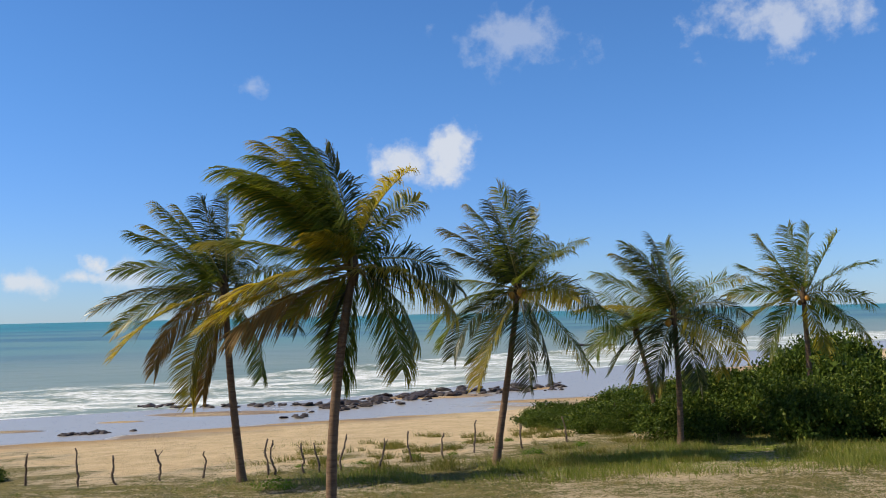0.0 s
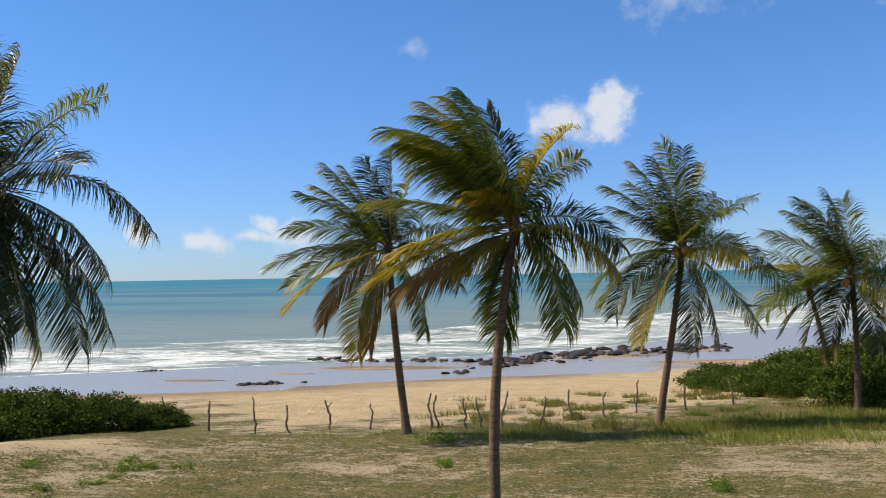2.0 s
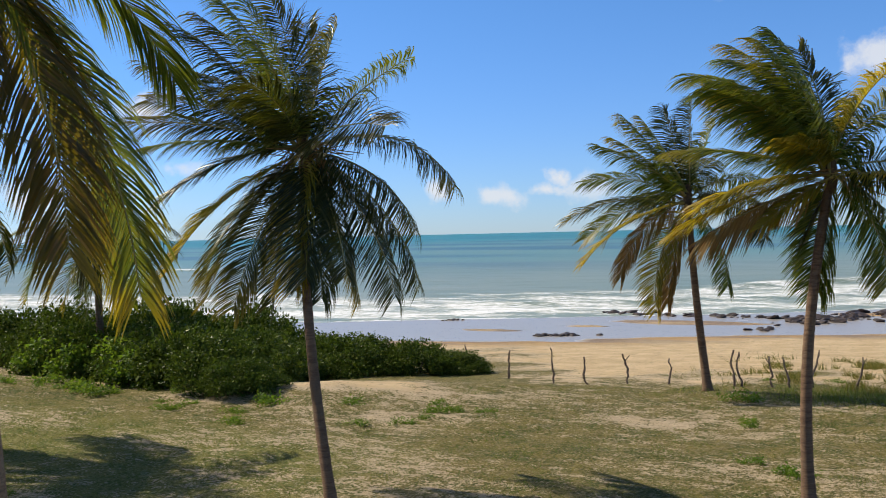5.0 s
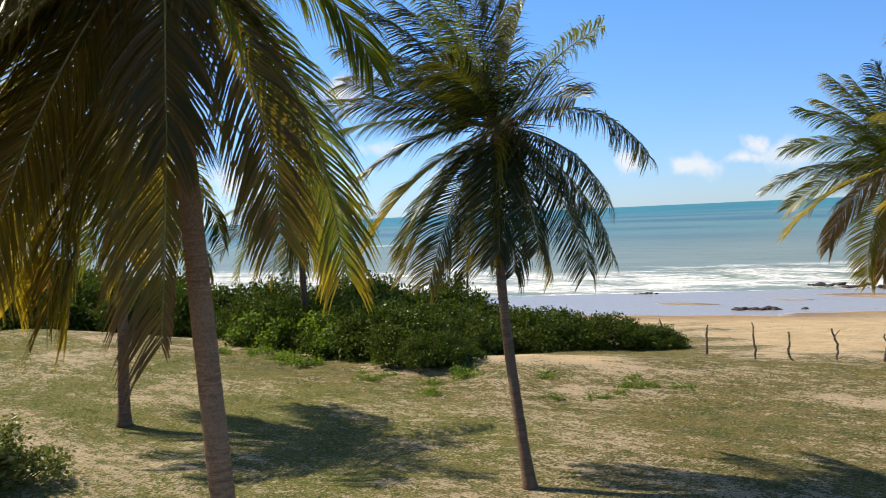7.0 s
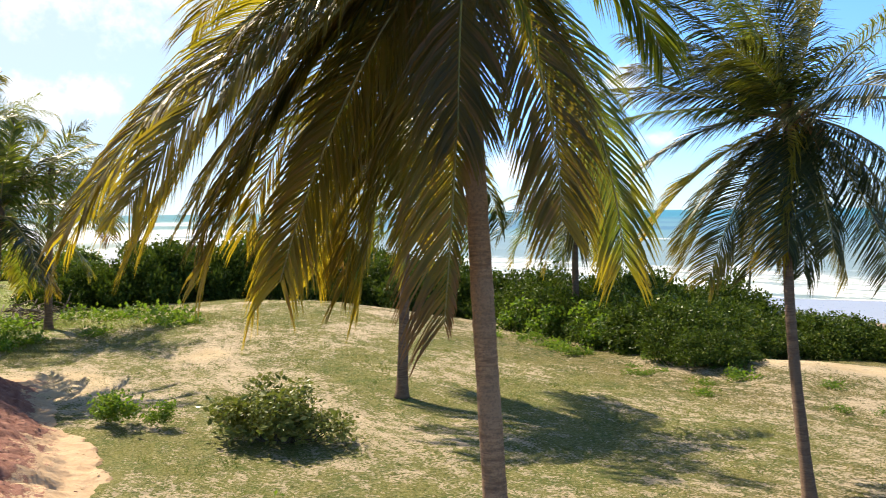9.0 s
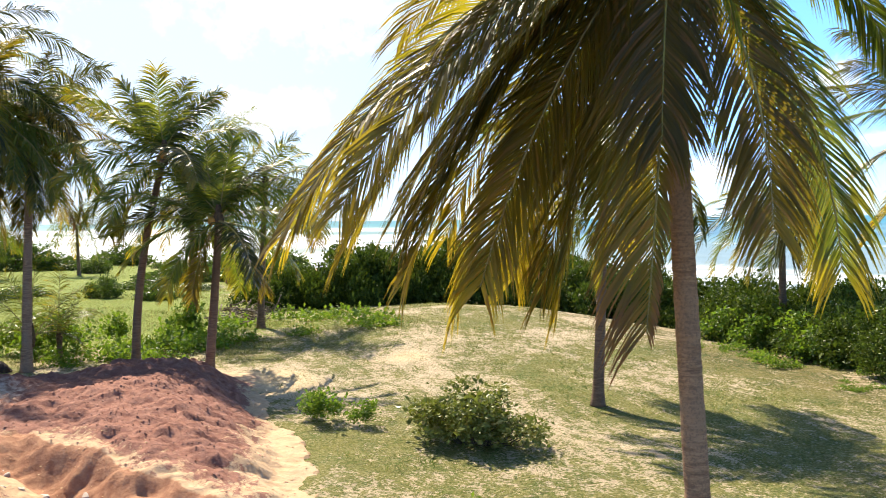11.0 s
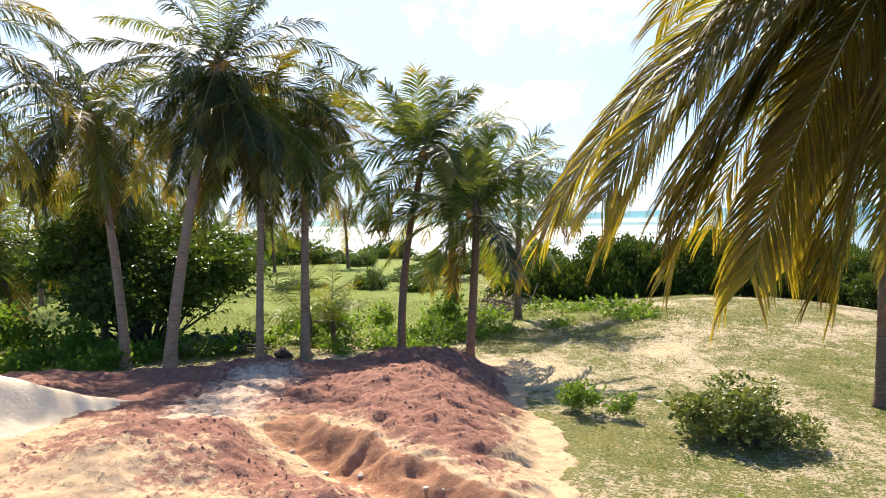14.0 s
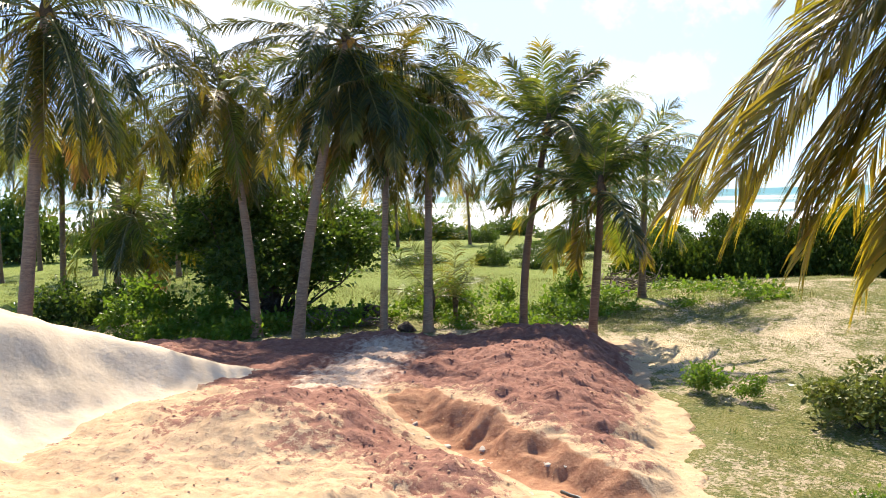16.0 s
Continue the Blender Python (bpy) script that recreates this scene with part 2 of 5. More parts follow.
WOOD = plain("grey_driftwood", (0.09, 0.06, 0.04), (0.24, 0.175, 0.125), 14, 0.85, 0.5)
TWIG = plain("twig_bark", (0.05, 0.035, 0.02), (0.13, 0.1, 0.07), 9, 0.9, 0.4)
HUSK = plain("coconut_husk", (0.36, 0.16, 0.02), (0.52, 0.26, 0.035), 6, 0.55)
REEF = plain("reef_rock", (0.018, 0.013, 0.012), (0.075, 0.052, 0.045), 3.5, 0.6, 0.9, 0.06)
CONCRETE = plain("broken_concrete", (0.4, 0.33, 0.27), (0.6, 0.52, 0.43), 7, 0.9, 0.5)
RUBBER = plain("black_rubber", (0.01, 0.01, 0.01), (0.02, 0.02, 0.02), 5, 0.5)
CLOD = plain("red_clod", (0.24, 0.1, 0.068), (0.4, 0.21, 0.15), 5, 0.95, 0.6, 0.03)
STALK = plain("flower_stalk", (0.22, 0.1, 0.03), (0.36, 0.2, 0.06), 9, 0.7)
TAN_CLOD = plain("tan_clod", (0.46, 0.28, 0.13), (0.64, 0.44, 0.24), 5, 0.95, 0.6, 0.03)
FIBRE = plain("palm_fibre", (0.06, 0.035, 0.018), (0.15, 0.09, 0.04), 12, 0.9, 0.6)


def ground_material():
    k = Nodes("coastal_ground")
    big, mid, fine, grit = k.noise(0.16, 4), k.noise(0.9, 5, 0.6), k.noise(6, 6, 0.62), k.noise(45, 3, 0.6)
    dry = k.mix(k.rng(mid, 0.3, 0.7), (0.62, 0.46, 0.26), (0.76, 0.585, 0.36))
    dry = k.mix(k.math("MULTIPLY", k.rng(fine, 0.52, 0.7), 0.5), dry, (0.36, 0.27, 0.17))
    damp = k.mix(k.rng(k.noise(0.35, 4, 0.5, None, (0.35, 1.4, 1)), 0.42, 0.6), (0.33, 0.25, 0.19), (0.5, 0.33, 0.17))
    wet = k.attr("wet")
    wetn = k.rng(k.math("ADD", wet, k.math("MULTIPLY", k.math("SUBTRACT", k.noise(0.13, 3, 0.5, None, (0.4, 1.2, 1)), 0.5), 2.0)), 0.42, 0.56)
    sand = k.mix(k.rng(wet, 0.05, 0.5), dry, damp)
    sand = k.mix(wetn, sand, (0.37, 0.335, 0.29))
    sand = k.mix(k.rng(k.attr("turf"), 0.05, 0.35), sand, k.mix(k.rng(fine, 0.35, 0.65), (0.5, 0.39, 0.25), (0.68, 0.545, 0.37)))
    mote = k.noise(16, 5, 0.7)
    turf = k.mix(k.rng(k.noise(0.8, 6, 0.68), 0.38, 0.6), (0.07, 0.095, 0.014), (0.25, 0.2, 0.055))
    turf = k.mix(k.rng(fine, 0.42, 0.66), turf, (0.3, 0.23, 0.11))
    turf = k.mix(k.math("MULTIPLY", k.rng(mote, 0.5, 0.62), 0.85), turf, (0.06, 0.072, 0.016))
    turf = k.mix(k.math("MULTIPLY", k.rng(mote, 0.47, 0.38), 0.6), turf, (0.4, 0.33, 0.18))
    turf = k.mix(k.math("MULTIPLY", k.rng(grit, 0.5, 0.6), 0.6), turf, (0.1, 0.12, 0.025))
    lush = k.mix(k.rng(fine, 0.3, 0.7), (0.16, 0.225, 0.022), (0.27, 0.3, 0.055))
    lush = k.mix(k.math("MULTIPLY", k.rng(mote, 0.5, 0.64), 0.7), lush, (0.08, 0.12, 0.015))
    turf = k.mix(k.rng(k.attr("lush"), 0.2, 0.8), turf, lush)
    g = k.math("ADD", k.attr("turf"), k.math("MULTIPLY", k.math("SUBTRACT", fine, 0.5), 1.7))
    g = k.math("ADD", g, k.math("MULTIPLY", k.math("SUBTRACT", k.noise(1.7, 5, 0.65, None, (0.8, 1.5, 1)), 0.5), 1.6))
    g = k.math("ADD", g, k.math("MULTIPLY", k.math("SUBTRACT", mote, 0.5), 1.9))
    col = k.mix(k.rng(g, 0.3, 0.62), sand, turf)
    k.set(Base_Color=col, Roughness=k.rng(wetn, 0, 1, 0.92, 0.26), Specular_IOR_Level=k.rng(wetn, 0, 1, 0.2, 0.33))
    h = k.math("ADD", k.math("MULTIPLY", fine, k.rng(wetn, 0, 1, 1.0, 0.03)), k.math("MULTIPLY", grit, k.rng(wetn, 0, 1, 0.6, 0.0)))
    h = k.math("ADD", h, k.math("MULTIPLY", k.noise(3.2, 4, 0.6), k.rng(wetn, 0, 1, 1.6, 0.0)))
    k.bump(h, 0.95, 0.11)
    return k.m


def earth_material():
    k = Nodes("dug_earth")
    mid, fine, grit = k.noise(0.8, 5, 0.6), k.noise(5, 6, 0.65), k.noise(28, 4, 0.65)
    red = k.mix(k.rng(fine, 0.3, 0.7), (0.205, 0.08, 0.056), (0.34, 0.165, 0.115))
    red = k.mix(k.math("MULTIPLY", k.rng(grit, 0.5, 0.65), 0.3), red, (0.2, 0.085, 0.06))
    tan = k.mix(k.rng(fine, 0.3, 0.7), (0.5, 0.325, 0.19), (0.6, 0.42, 0.255))
    tan = k.mix(k.math("MULTIPLY", k.rng(mid, 0.45, 0.7), 0.6), tan, (0.63, 0.46, 0.29))
    tan = k.mix(k.math("MULTIPLY", k.rng(grit, 0.55, 0.7), 0.2), tan, (0.4, 0.22, 0.11))
    grey = k.mix(k.rng(fine, 0.3, 0.7), (0.54, 0.37, 0.26), (0.64, 0.48, 0.36))
    f = k.math("ADD", k.attr("red"), k.math("MULTIPLY", k.math("SUBTRACT", fine, 0.5), 1.8))
    f = k.math("ADD", f, k.math("MULTIPLY", k.math("SUBTRACT", mid, 0.5), 1.4))
    f = k.math("ADD", f, k.math("MULTIPLY", k.math("SUBTRACT", grit, 0.5), 0.35))
    col = k.mix(k.rng(f, 0.35, 0.65), tan, red)
    pth = k.math("ADD", k.attr("track"), k.math("MULTIPLY", k.math("SUBTRACT", fine, 0.5), 0.9))
    col = k.mix(k.rng(pth, 0.55, 0.95), col, grey)
    clay = k.mix(k.rng(fine, 0.35, 0.7), (0.3, 0.135, 0.075), (0.43, 0.225, 0.125))
    col = k.mix(k.rng(k.math("ADD", k.attr("clay"), k.math("MULTIPLY", k.math("SUBTRACT", fine, 0.5), 0.8)), 0.35, 0.65), col, clay)
    k.set(Base_Color=col, Roughness=0.93, Specular_IOR_Level=0.2)
    k.bump(k.math("ADD", fine, k.math("MULTIPLY", grit, 0.25)), 0.7, 0.07)
    return k.m


def pile_material():
    k = Nodes("building_sand")
    mid, fine = k.noise(0.7, 4), k.noise(9, 6, 0.65)
    c = k.mix(k.rng(mid, 0.35, 0.65), (0.63, 0.495, 0.345), (0.73, 0.585, 0.42))
    c = k.mix(k.math("MULTIPLY", k.rng(fine, 0.55, 0.75), 0.5), c, (0.58, 0.47, 0.34))
    k.set(Base_Color=c, Roughness=0.93, Specular_IOR_Level=0.2)
    k.bump(fine, 0.45, 0.04)
    return k.m


def water_material():
    k = Nodes("sea_water")
    off = k.attr("off")
    patch = k.noise(0.011, 3, 0.5, None, (0.28, 1.0, 1))
    swell = k.noise(0.1, 4, 0.6, None, (0.3, 1.0, 1))
    shallow = k.mix(k.rng(swell, 0.3, 0.7), (0.185, 0.235, 0.16), (0.245, 0.28, 0.2))
    middle = k.mix(k.rng(patch, 0.44, 0.56), (0.12, 0.225, 0.165), (0.05, 0.125, 0.12))
    c = k.mix(k.rng(off, 40, 170), shallow, middle)
    far = k.mix(k.rng(patch, 0.45, 0.65), (0.01, 0.19, 0.165), (0.012, 0.12, 0.12))
    c = k.mix(k.rng(off, 260, 900), c, far)
    # foam: broken bands that follow the shore, plus sun glitter painted white
    tear = k.noise(0.4, 6, 0.68, None, (0.35, 1.0, 1))
    lace = k.noise(2.4, 5, 0.7, None, (0.6, 1.0, 1))
    foam_glint = k.math("ADD", k.attr("foam_glint"), k.math("MULTIPLY", k.math("SUBTRACT", tear, 0.5), 1.9))
    foam_glint = k.math("ADD", foam_glint, k.math("MULTIPLY", k.math("SUBTRACT", lace, 0.5), 1.5))
    foam_glint = k.rng(foam_glint, 0.34, 0.85)
    c = k.mix(foam_glint, c, (0.82, 0.84, 0.85))
    k.set(Base_Color=c, Roughness=k.rng(foam_glint, 0, 1, 0.28, 0.85), Specular_IOR_Level=k.rng(foam_glint, 0, 1, 0.1, 0.04), IOR=1.33)
    h = k.math("ADD", k.math("MULTIPLY", swell, 1.0), k.math("MULTIPLY", k.noise(0.9, 4, 0.6, None, (0.5, 1, 1)), 0.35))
    k.bump(h, 0.35, 0.5)
    return k.m


GROUND, EARTH, PILE, WATER = ground_material(), earth_material(), pile_material(), water_material()


# ---- helpers for meshes ----
def mesh_object(name, verts, faces, mats, parent=None, smooth=True, index=None, label=""):
    me = bpy.data.meshes.new(name)
    me.from_pydata([tuple(v) for v in np.asarray(verts, dtype=float)], [], [tuple(int(i) for i in f) for f in faces])
    for m in (mats if isinstance(mats, (list, tuple)) else [mats]):
        me.materials.append(m)
    if index is not None:
        me.polygons.foreach_set("material_index", np.asarray(index, dtype=np.int32))
    me.polygons.foreach_set("use_smooth", np.full(len(me.polygons), smooth))
    me.update()
    ob = new(name, me)
    if parent is not None:
        ob.parent = parent
    if label:
        tagged(ob, label)
    return ob


def add_attr(ob, name, values):
    a = ob.data.attributes.new(name, "FLOAT", "POINT")
    a.data.foreach_set("value", np.asarray(values, dtype=np.float32).ravel())


def empty(name, place, label, category, group=""):
    e = new(name)
    e.location = place
    e.empty_display_size = 0.2
    return tagged(e, label, category, group)


def hash2(ix, iy, seed):
    h = np.sin(ix * 127.1 + iy * 311.7 + seed * 74.7) * 43758.5453
    return h - np.floor(h)


def vnoise(x, y, seed=0):
    ix, iy = np.floor(x), np.floor(y)
    fx, fy = x - ix, y - iy
    fx, fy = fx * fx * (3 - 2 * fx), fy * fy * (3 - 2 * fy)
    a, b = hash2(ix, iy, seed), hash2(ix + 1, iy, seed)
    c, d = hash2(ix, iy + 1, seed), hash2(ix + 1, iy + 1, seed)
    return (a + (b - a) * fx) * (1 - fy) + (c + (d - c) * fx) * fy


def fbm(x, y, seed=0, octaves=4):
    s, amp, tot = 0.0, 1.0, 0.0
    for o in range(octaves):
        s = s + amp * vnoise(x * 2 ** o, y * 2 ** o, seed + 13 * o)
        tot += amp
        amp *= 0.5
    return s / tot


def sstep(a, b, v):
    t = np.clip((v - a) / (b - a), 0, 1)
    return t * t * (3 - 2 * t)


def grid_faces(nx, ny):
    i = np.arange(nx - 1)[:, None] * ny + np.arange(ny - 1)[None, :]
    i = i.ravel()
    return np.stack([i, i + ny, i + ny + 1, i + 1], 1)


def spread(lo, hi, step, reach, grow=1.18):
    """Coordinates: even steps between lo and hi, growing steps out to +-reach."""
    c = list(np.arange(lo, hi + step / 2, step))
    s = step
    while c[-1] < reach:
        s *= grow
        c.append(c[-1] + s)
    s = step
    while c[0] > -reach:
        s *= grow
        c.insert(0, c[0] - s)
    return np.array(c)


# ---- the lie of the land ----
SHORE = [(-4600, -3300), (-900, -620), (-300, -160), (-230, -70), (-185, 0), (-150, 42), (-84, 56), (-41, 59), (-26, 66),
         (-12, 72.5), (-3, 79), (5, 89), (17, 105), (40, 132), (94, 178), (220, 260), (700, 520), (4600, 2600)]
SEA_Z = -1.5


def offshore(x, y):
    """Signed distance from the waterline; positive at sea."""
    best = np.full(np.shape(x), 1e9)
    sign = np.ones(np.shape(x))
    for (x0, y0), (x1, y1) in zip(SHORE[:-1], SHORE[1:]):
        dx, dy = x1 - x0, y1 - y0
        t = np.clip(((x - x0) * dx + (y - y0) * dy) / (dx * dx + dy * dy), 0, 1)
        d = np.hypot(x - x0 - t * dx, y - y0 - t * dy)
        side = np.where(dx * (y - y0) - dy * (x - x0) > 0, 1.0, -1.0)
        sign = np.where(d < best, side, sign)
        best = np.minimum(best, d)
    return best * sign


def land(x, y):
    s = offshore(x, y)
    wob = (fbm(x * 0.08, y * 0.08, 5, 3) - 0.5) * 5
    z = np.interp(s + wob * sstep(-60, -30, s) * sstep(0, -15, s), [-400, -50, -40, -30, -20, -8, 0, 20, 80, 400], [0.0, 0.0, -0.1, -0.75, -1.22, -1.4, -1.5, -2.0, -3.0, -6.0])
    inland = sstep(-30, -45, s)
    z = z + inland * (fbm(x * 0.25, y * 0.25, 3, 4) - 0.5) * 0.28
    z = z + sstep(-20, -30, s) * (fbm(x * 0.9, y * 0.9, 8, 3) - 0.5) * 0.1
    z = z + 1.15 * np.exp(-(((x + 37) / 11.0) ** 2 + ((y - 18) / 8.0) ** 2))      # grassy dune
    z = z + 0.35 * np.exp(-(((x + 17) / 5.0) ** 2 + ((y - 25.5) / 3.0) ** 2))
    z = z - 0.5 * sstep(0.7, 2.2, bank_toe(x) - y) * sstep(-32, -30, x) * sstep(-6, -9, x) * sstep(-30, -26, y)
    return z


def bank_toe(x):
    return np.interp(x, [-34, -30, -24, -19.5, -15.7, -12, -8], [5.6, 6.4, 6.0, 5.7, 5.0, 4.0, 2.5])


def land_at(x, y):
    return float(land(np.array([float(x)]), np.array([float(y)]))[0])


GULLY = ((-21.3, -1.75), (-13.4, 2.9))


def bank(x, y):
    """Top of the dug earth beside the lawn, and how red and how trodden it is."""
    toe = bank_toe(x) + (fbm(x * 0.7, y * 0.7, 21, 3) - 0.5) * 1.2
    rise = sstep(0.0, 3.2, toe - y)
    far = sstep(-32.5, -28.5, x + (fbm(x * 0.4, y * 0.4, 2, 2) - 0.5) * 2)
    near = np.interp(x, [-20, -13, -8], [1.0, 0.75, 0.3])
    (gx0, gy0), (gx1, gy1) = GULLY
    dx, dy = gx1 - gx0, gy1 - gy0
    ln = math.hypot(dx, dy)
    t = ((x - gx0) * dx + (y - gy0) * dy) / ln ** 2
    side = ((x - gx0) * dy - (y - gy0) * dx) / ln * -1.0       # positive beyond the gully
    side = side + (fbm(x * 0.8, y * 0.8, 14, 3) - 0.5) * 0.6
    cut = sstep(-0.08, 0.3, t) * np.where(side > 0, sstep(1.1, 0.1, side + (fbm(x * 3, y * 3, 15, 2) - 0.5) * 0.14), np.exp(-(side / 1.2) ** 2))
    clay = sstep(-0.02, 0.12, t) * sstep(1.3, 1.0, t) * sstep(-0.1, 0.12, side) * sstep(1.15, 0.85, side)
    top = 1.0 * rise * far * near
    lump = (fbm(x * 0.5, y * 0.5, 11, 4) - 0.5) * 0.55 + (fbm(x * 1.7, y * 1.7, 12, 4) - 0.5) * 0.24 + (0.2 - np.abs(fbm(x * 3.4, y * 3.4, 17, 3) - 0.5)) * 0.14
    ridge = 0.35 * np.exp(-((x + 24.0) / 3.2) ** 2 - ((y - 2.2) / 1.6) ** 2) + 0.5 * np.exp(-((x + 18.6) / 1.8) ** 2 - ((y + 3.4) / 2.2) ** 2)
    z = top - 0.78 * cut * top + lump * (0.25 + 0.75 * rise) * far + ridge - 0.25
    z = z + ((fbm(x * 5.5, y * 5.5, 23, 3) - 0.5) * 0.1 + np.abs(fbm(x * 2.6, y * 2.6, 24, 3) - 0.5) * -0.14 + 0.02) * (0.15 + 0.85 * rise) * far * (1 - 0.9 * np.exp(-((y + 7) / 3.0) ** 2))
    rill = (fbm(x * 3.6 + y * 0.6, y * 0.3, 31, 3) - 0.5) * 0.3 * sstep(0.2, 1.2, toe - y) * sstep(5.0, 2.5, toe - y)
    z = z + rill * 0.7
    crumb = np.abs(fbm(x * 3.1, y * 3.1, 35, 4) - 0.5) * 0.2 + (fbm(x * 7.5, y * 7.5, 36, 2) - 0.5) * 0.1
    z = z + crumb * (1 - 0.75 * sstep(-0.6, 0.1, side) * sstep(1.6, 1.0, side)) * sstep(0.3, 1.2, toe - y) * far * sstep(-7.0, -1.5, y)
    across = (x + 14.18) * 0.312 + (y + 6.49) * 0.95
    rut = np.exp(-((across + (fbm(x * 0.6, y * 0.6, 37, 2) - 0.5) * 0.3) / 0.75) ** 2) * sstep(-21.5, -19.5, x)
    z = z - rut * (crumb * 0.8 * sstep(-7.0, -1.5, y) + 0.05 + 0.05 * np.cos(across * 9.0))
    z = np.where((toe - y > 0.5) & (x > -31), np.maximum(z, 0.02 + 0.5 * (fbm(x * 1.3, y * 1.3, 19, 3) - 0.3) * 0.4), z)
    red = 0.2 + 0.75 * sstep(0.6, 2.2, side) * sstep(1.0, 2.9, toe - y) + 0.55 * np.exp(-(np.abs(side + 1.2) / 1.0) ** 2) * sstep(-0.3, 0.2, t) * sstep(1.2, 0.4, t)
    red = red + 0.8 * sstep(-20.0, -23.0, x) * sstep(0.6, 2.0, toe - y)
    red = red + 0.2 * np.exp(-((side + 2.0) / 1.3) ** 2) * sstep(-0.2, 0.3, t)
    red = red + 0.7 * np.exp(-((x + 19.0) / 1.3) ** 2 - ((y + 4.0) / 1.7) ** 2) - 0.25 * cut - 0.08 * np.exp(-((toe - y - 1.6) / 1.0) ** 2)
    track = np.exp(-((y - np.interp(x, [-30, -26, -22, -18], [-1.5, -1.8, -2.6, -4.2])) / 2.1) ** 2) * sstep(-30, -27, x) * sstep(-17.0, -20.5, x) * 0.92
    z = z - 1.5 * sstep(-12.0, -10.0, x) - 1.5 * sstep(-14.5, -16.9, y)
    return z, red, track, clay


xs, ys = spread(-58, 26, 0.32, 4700), spread(-14, 80, 0.32, 4700)
gx, gy = [a.ravel() for a in np.meshgrid(xs, ys, indexing="ij")]
gz = land(gx, gy)
off = offshore(gx, gy)
ground = mesh_object("ground", np.stack([gx, gy, gz], 1), grid_faces(len(xs), len(ys)), GROUND)
tagged(ground, "patchy grass on sand running down to a pale beach", "ground", kind="structure")
bars = sum(np.exp(-(((gx - a) / w) ** 2 + ((gy - b) / d) ** 2)) for a, b, w, d in ((-26.0, 55.6, 3.0, 1.3), (-16.0, 63.4, 5.5, 1.9), (-20.5, 60.0, 2.5, 1.2), (-1.0, 72.5, 5.0, 2.2), (6.0, 78.0, 3.0, 2.0)))
wet = -0.75 * np.minimum(bars, 1.0) + sstep(-23, -12, off + (fbm(gx * 0.07, gy * 0.12, 41, 3) - 0.5) * 9)
add_attr(ground, "wet", wet)
bare = np.exp(-(((gx + 17.5) / 5.5) ** 2 + ((gy - 25.5) / 2.6) ** 2)) * 0.65 + np.exp(-(((gx - 8) / 6) ** 2 + ((gy - 24) / 4) ** 2)) * 0.12 \
    + np.exp(-(((gx + 28.5) / 2.4) ** 2 + ((gy - 6.3) / 1.4) ** 2)) * 0.6 + np.exp(-(((gx + 31) / 3.5) ** 2 + ((gy - 12) / 3.5) ** 2)) * 0.22
turf = 0.08 + 1.05 * fbm(gx * 0.3, gy * 0.45, 51, 4) + 0.35 * sstep(26, 31, gy) * sstep(-46, -42, off) - bare
turf = turf * sstep(-34, -43, off - np.interp(gx, [-20, -11], [15, 0]) + (fbm(gx * 0.5, gy * 0.5, 52, 3) - 0.5) * 10)
lush = np.maximum(sstep(-34, -42, gx) * sstep(20, 8, gy), sstep(28, 31, gy) * 0.75 * sstep(-41, -46, off))
lush = np.maximum(lush, 0.42 * sstep(-5, -13, gx) * sstep(24, 18, gy))
add_attr(ground, "turf", np.maximum(turf, sstep(-34, -45, gx) * sstep(14, 8, gy) * sstep(-20, -40, off)))
add_attr(ground, "lush", lush)

# the sea
wx = spread(-150, 110, 0.8, 4600, 1.2)
wy = spread(40, 150, 0.6, 4600, 1.2)
px_, py_ = [a.ravel() for a in np.meshgrid(wx, wy, indexing="ij")]
so = offshore(px_, py_)
keep_along = fbm(px_ * 0.03, py_ * 0.012, 61, 3)
sw = so + (fbm(px_ * 0.06, py_ * 0.06, 62, 3) - 0.5) * 12
pz = np.full(px_.shape, SEA_Z)
foam_glint = np.zeros(px_.shape)
for where, wide, high, part_of in ((5, 3.0, 0.08, 0.2), (14, 2.6, 0.22, 0.3), (25, 2.4, 0.45, 0.38), (33, 2.0, 0.3, 0.5), (64, 2.2, 0.35, 0.64), (100, 2.2, 0.35, 0.66), (135, 3, 0.4, 0.67)):
    there = sstep(part_of, part_of + 0.12, fbm(px_ * 0.022 + where, py_ * 0.01 + where * 3.1, 63, 3))
    crest = np.exp(-((sw - where) / wide) ** 2) * there
    pz += crest * high
    lee = np.exp(-np.clip(where - sw, 0, None) / (wide * 2.5)) * (sw < where + wide) * there
    foam_glint = np.maximum(foam_glint, np.maximum(crest * (0.72 if where < 50 else 0.8), lee * 0.5 * (where < 50)))
foam_glint = np.maximum(foam_glint, 0.57 * sstep(-1, 3, so) * sstep(36, 24, sw))
foam_glint = np.maximum(foam_glint, 0.62 * np.exp(-(so / 1.0) ** 2))
# sun glitter painted as white on the open sea, by bearing towards the sun
foam_glint = np.maximum(foam_glint, 0.85 * sstep(60, 70, np.degrees(np.arctan2(-px_, py_))) * sstep(900, 300, so) * sstep(0.25, 0.5, fbm(px_ * 0.02, py_ * 0.02, 66, 3)))
pz += (fbm(px_ * 0.25, py_ * 0.5, 64, 3) - 0.5) * 0.12 * sstep(0, 8, so)
sea = mesh_object("water", np.stack([px_, py_, pz], 1), grid_faces(len(wx), len(wy)), WATER)
tagged(sea, "turquoise sea with white surf along the beach", "sea", kind="structure")
add_attr(sea, "off", so)
add_attr(sea, "foam_glint", foam_glint)

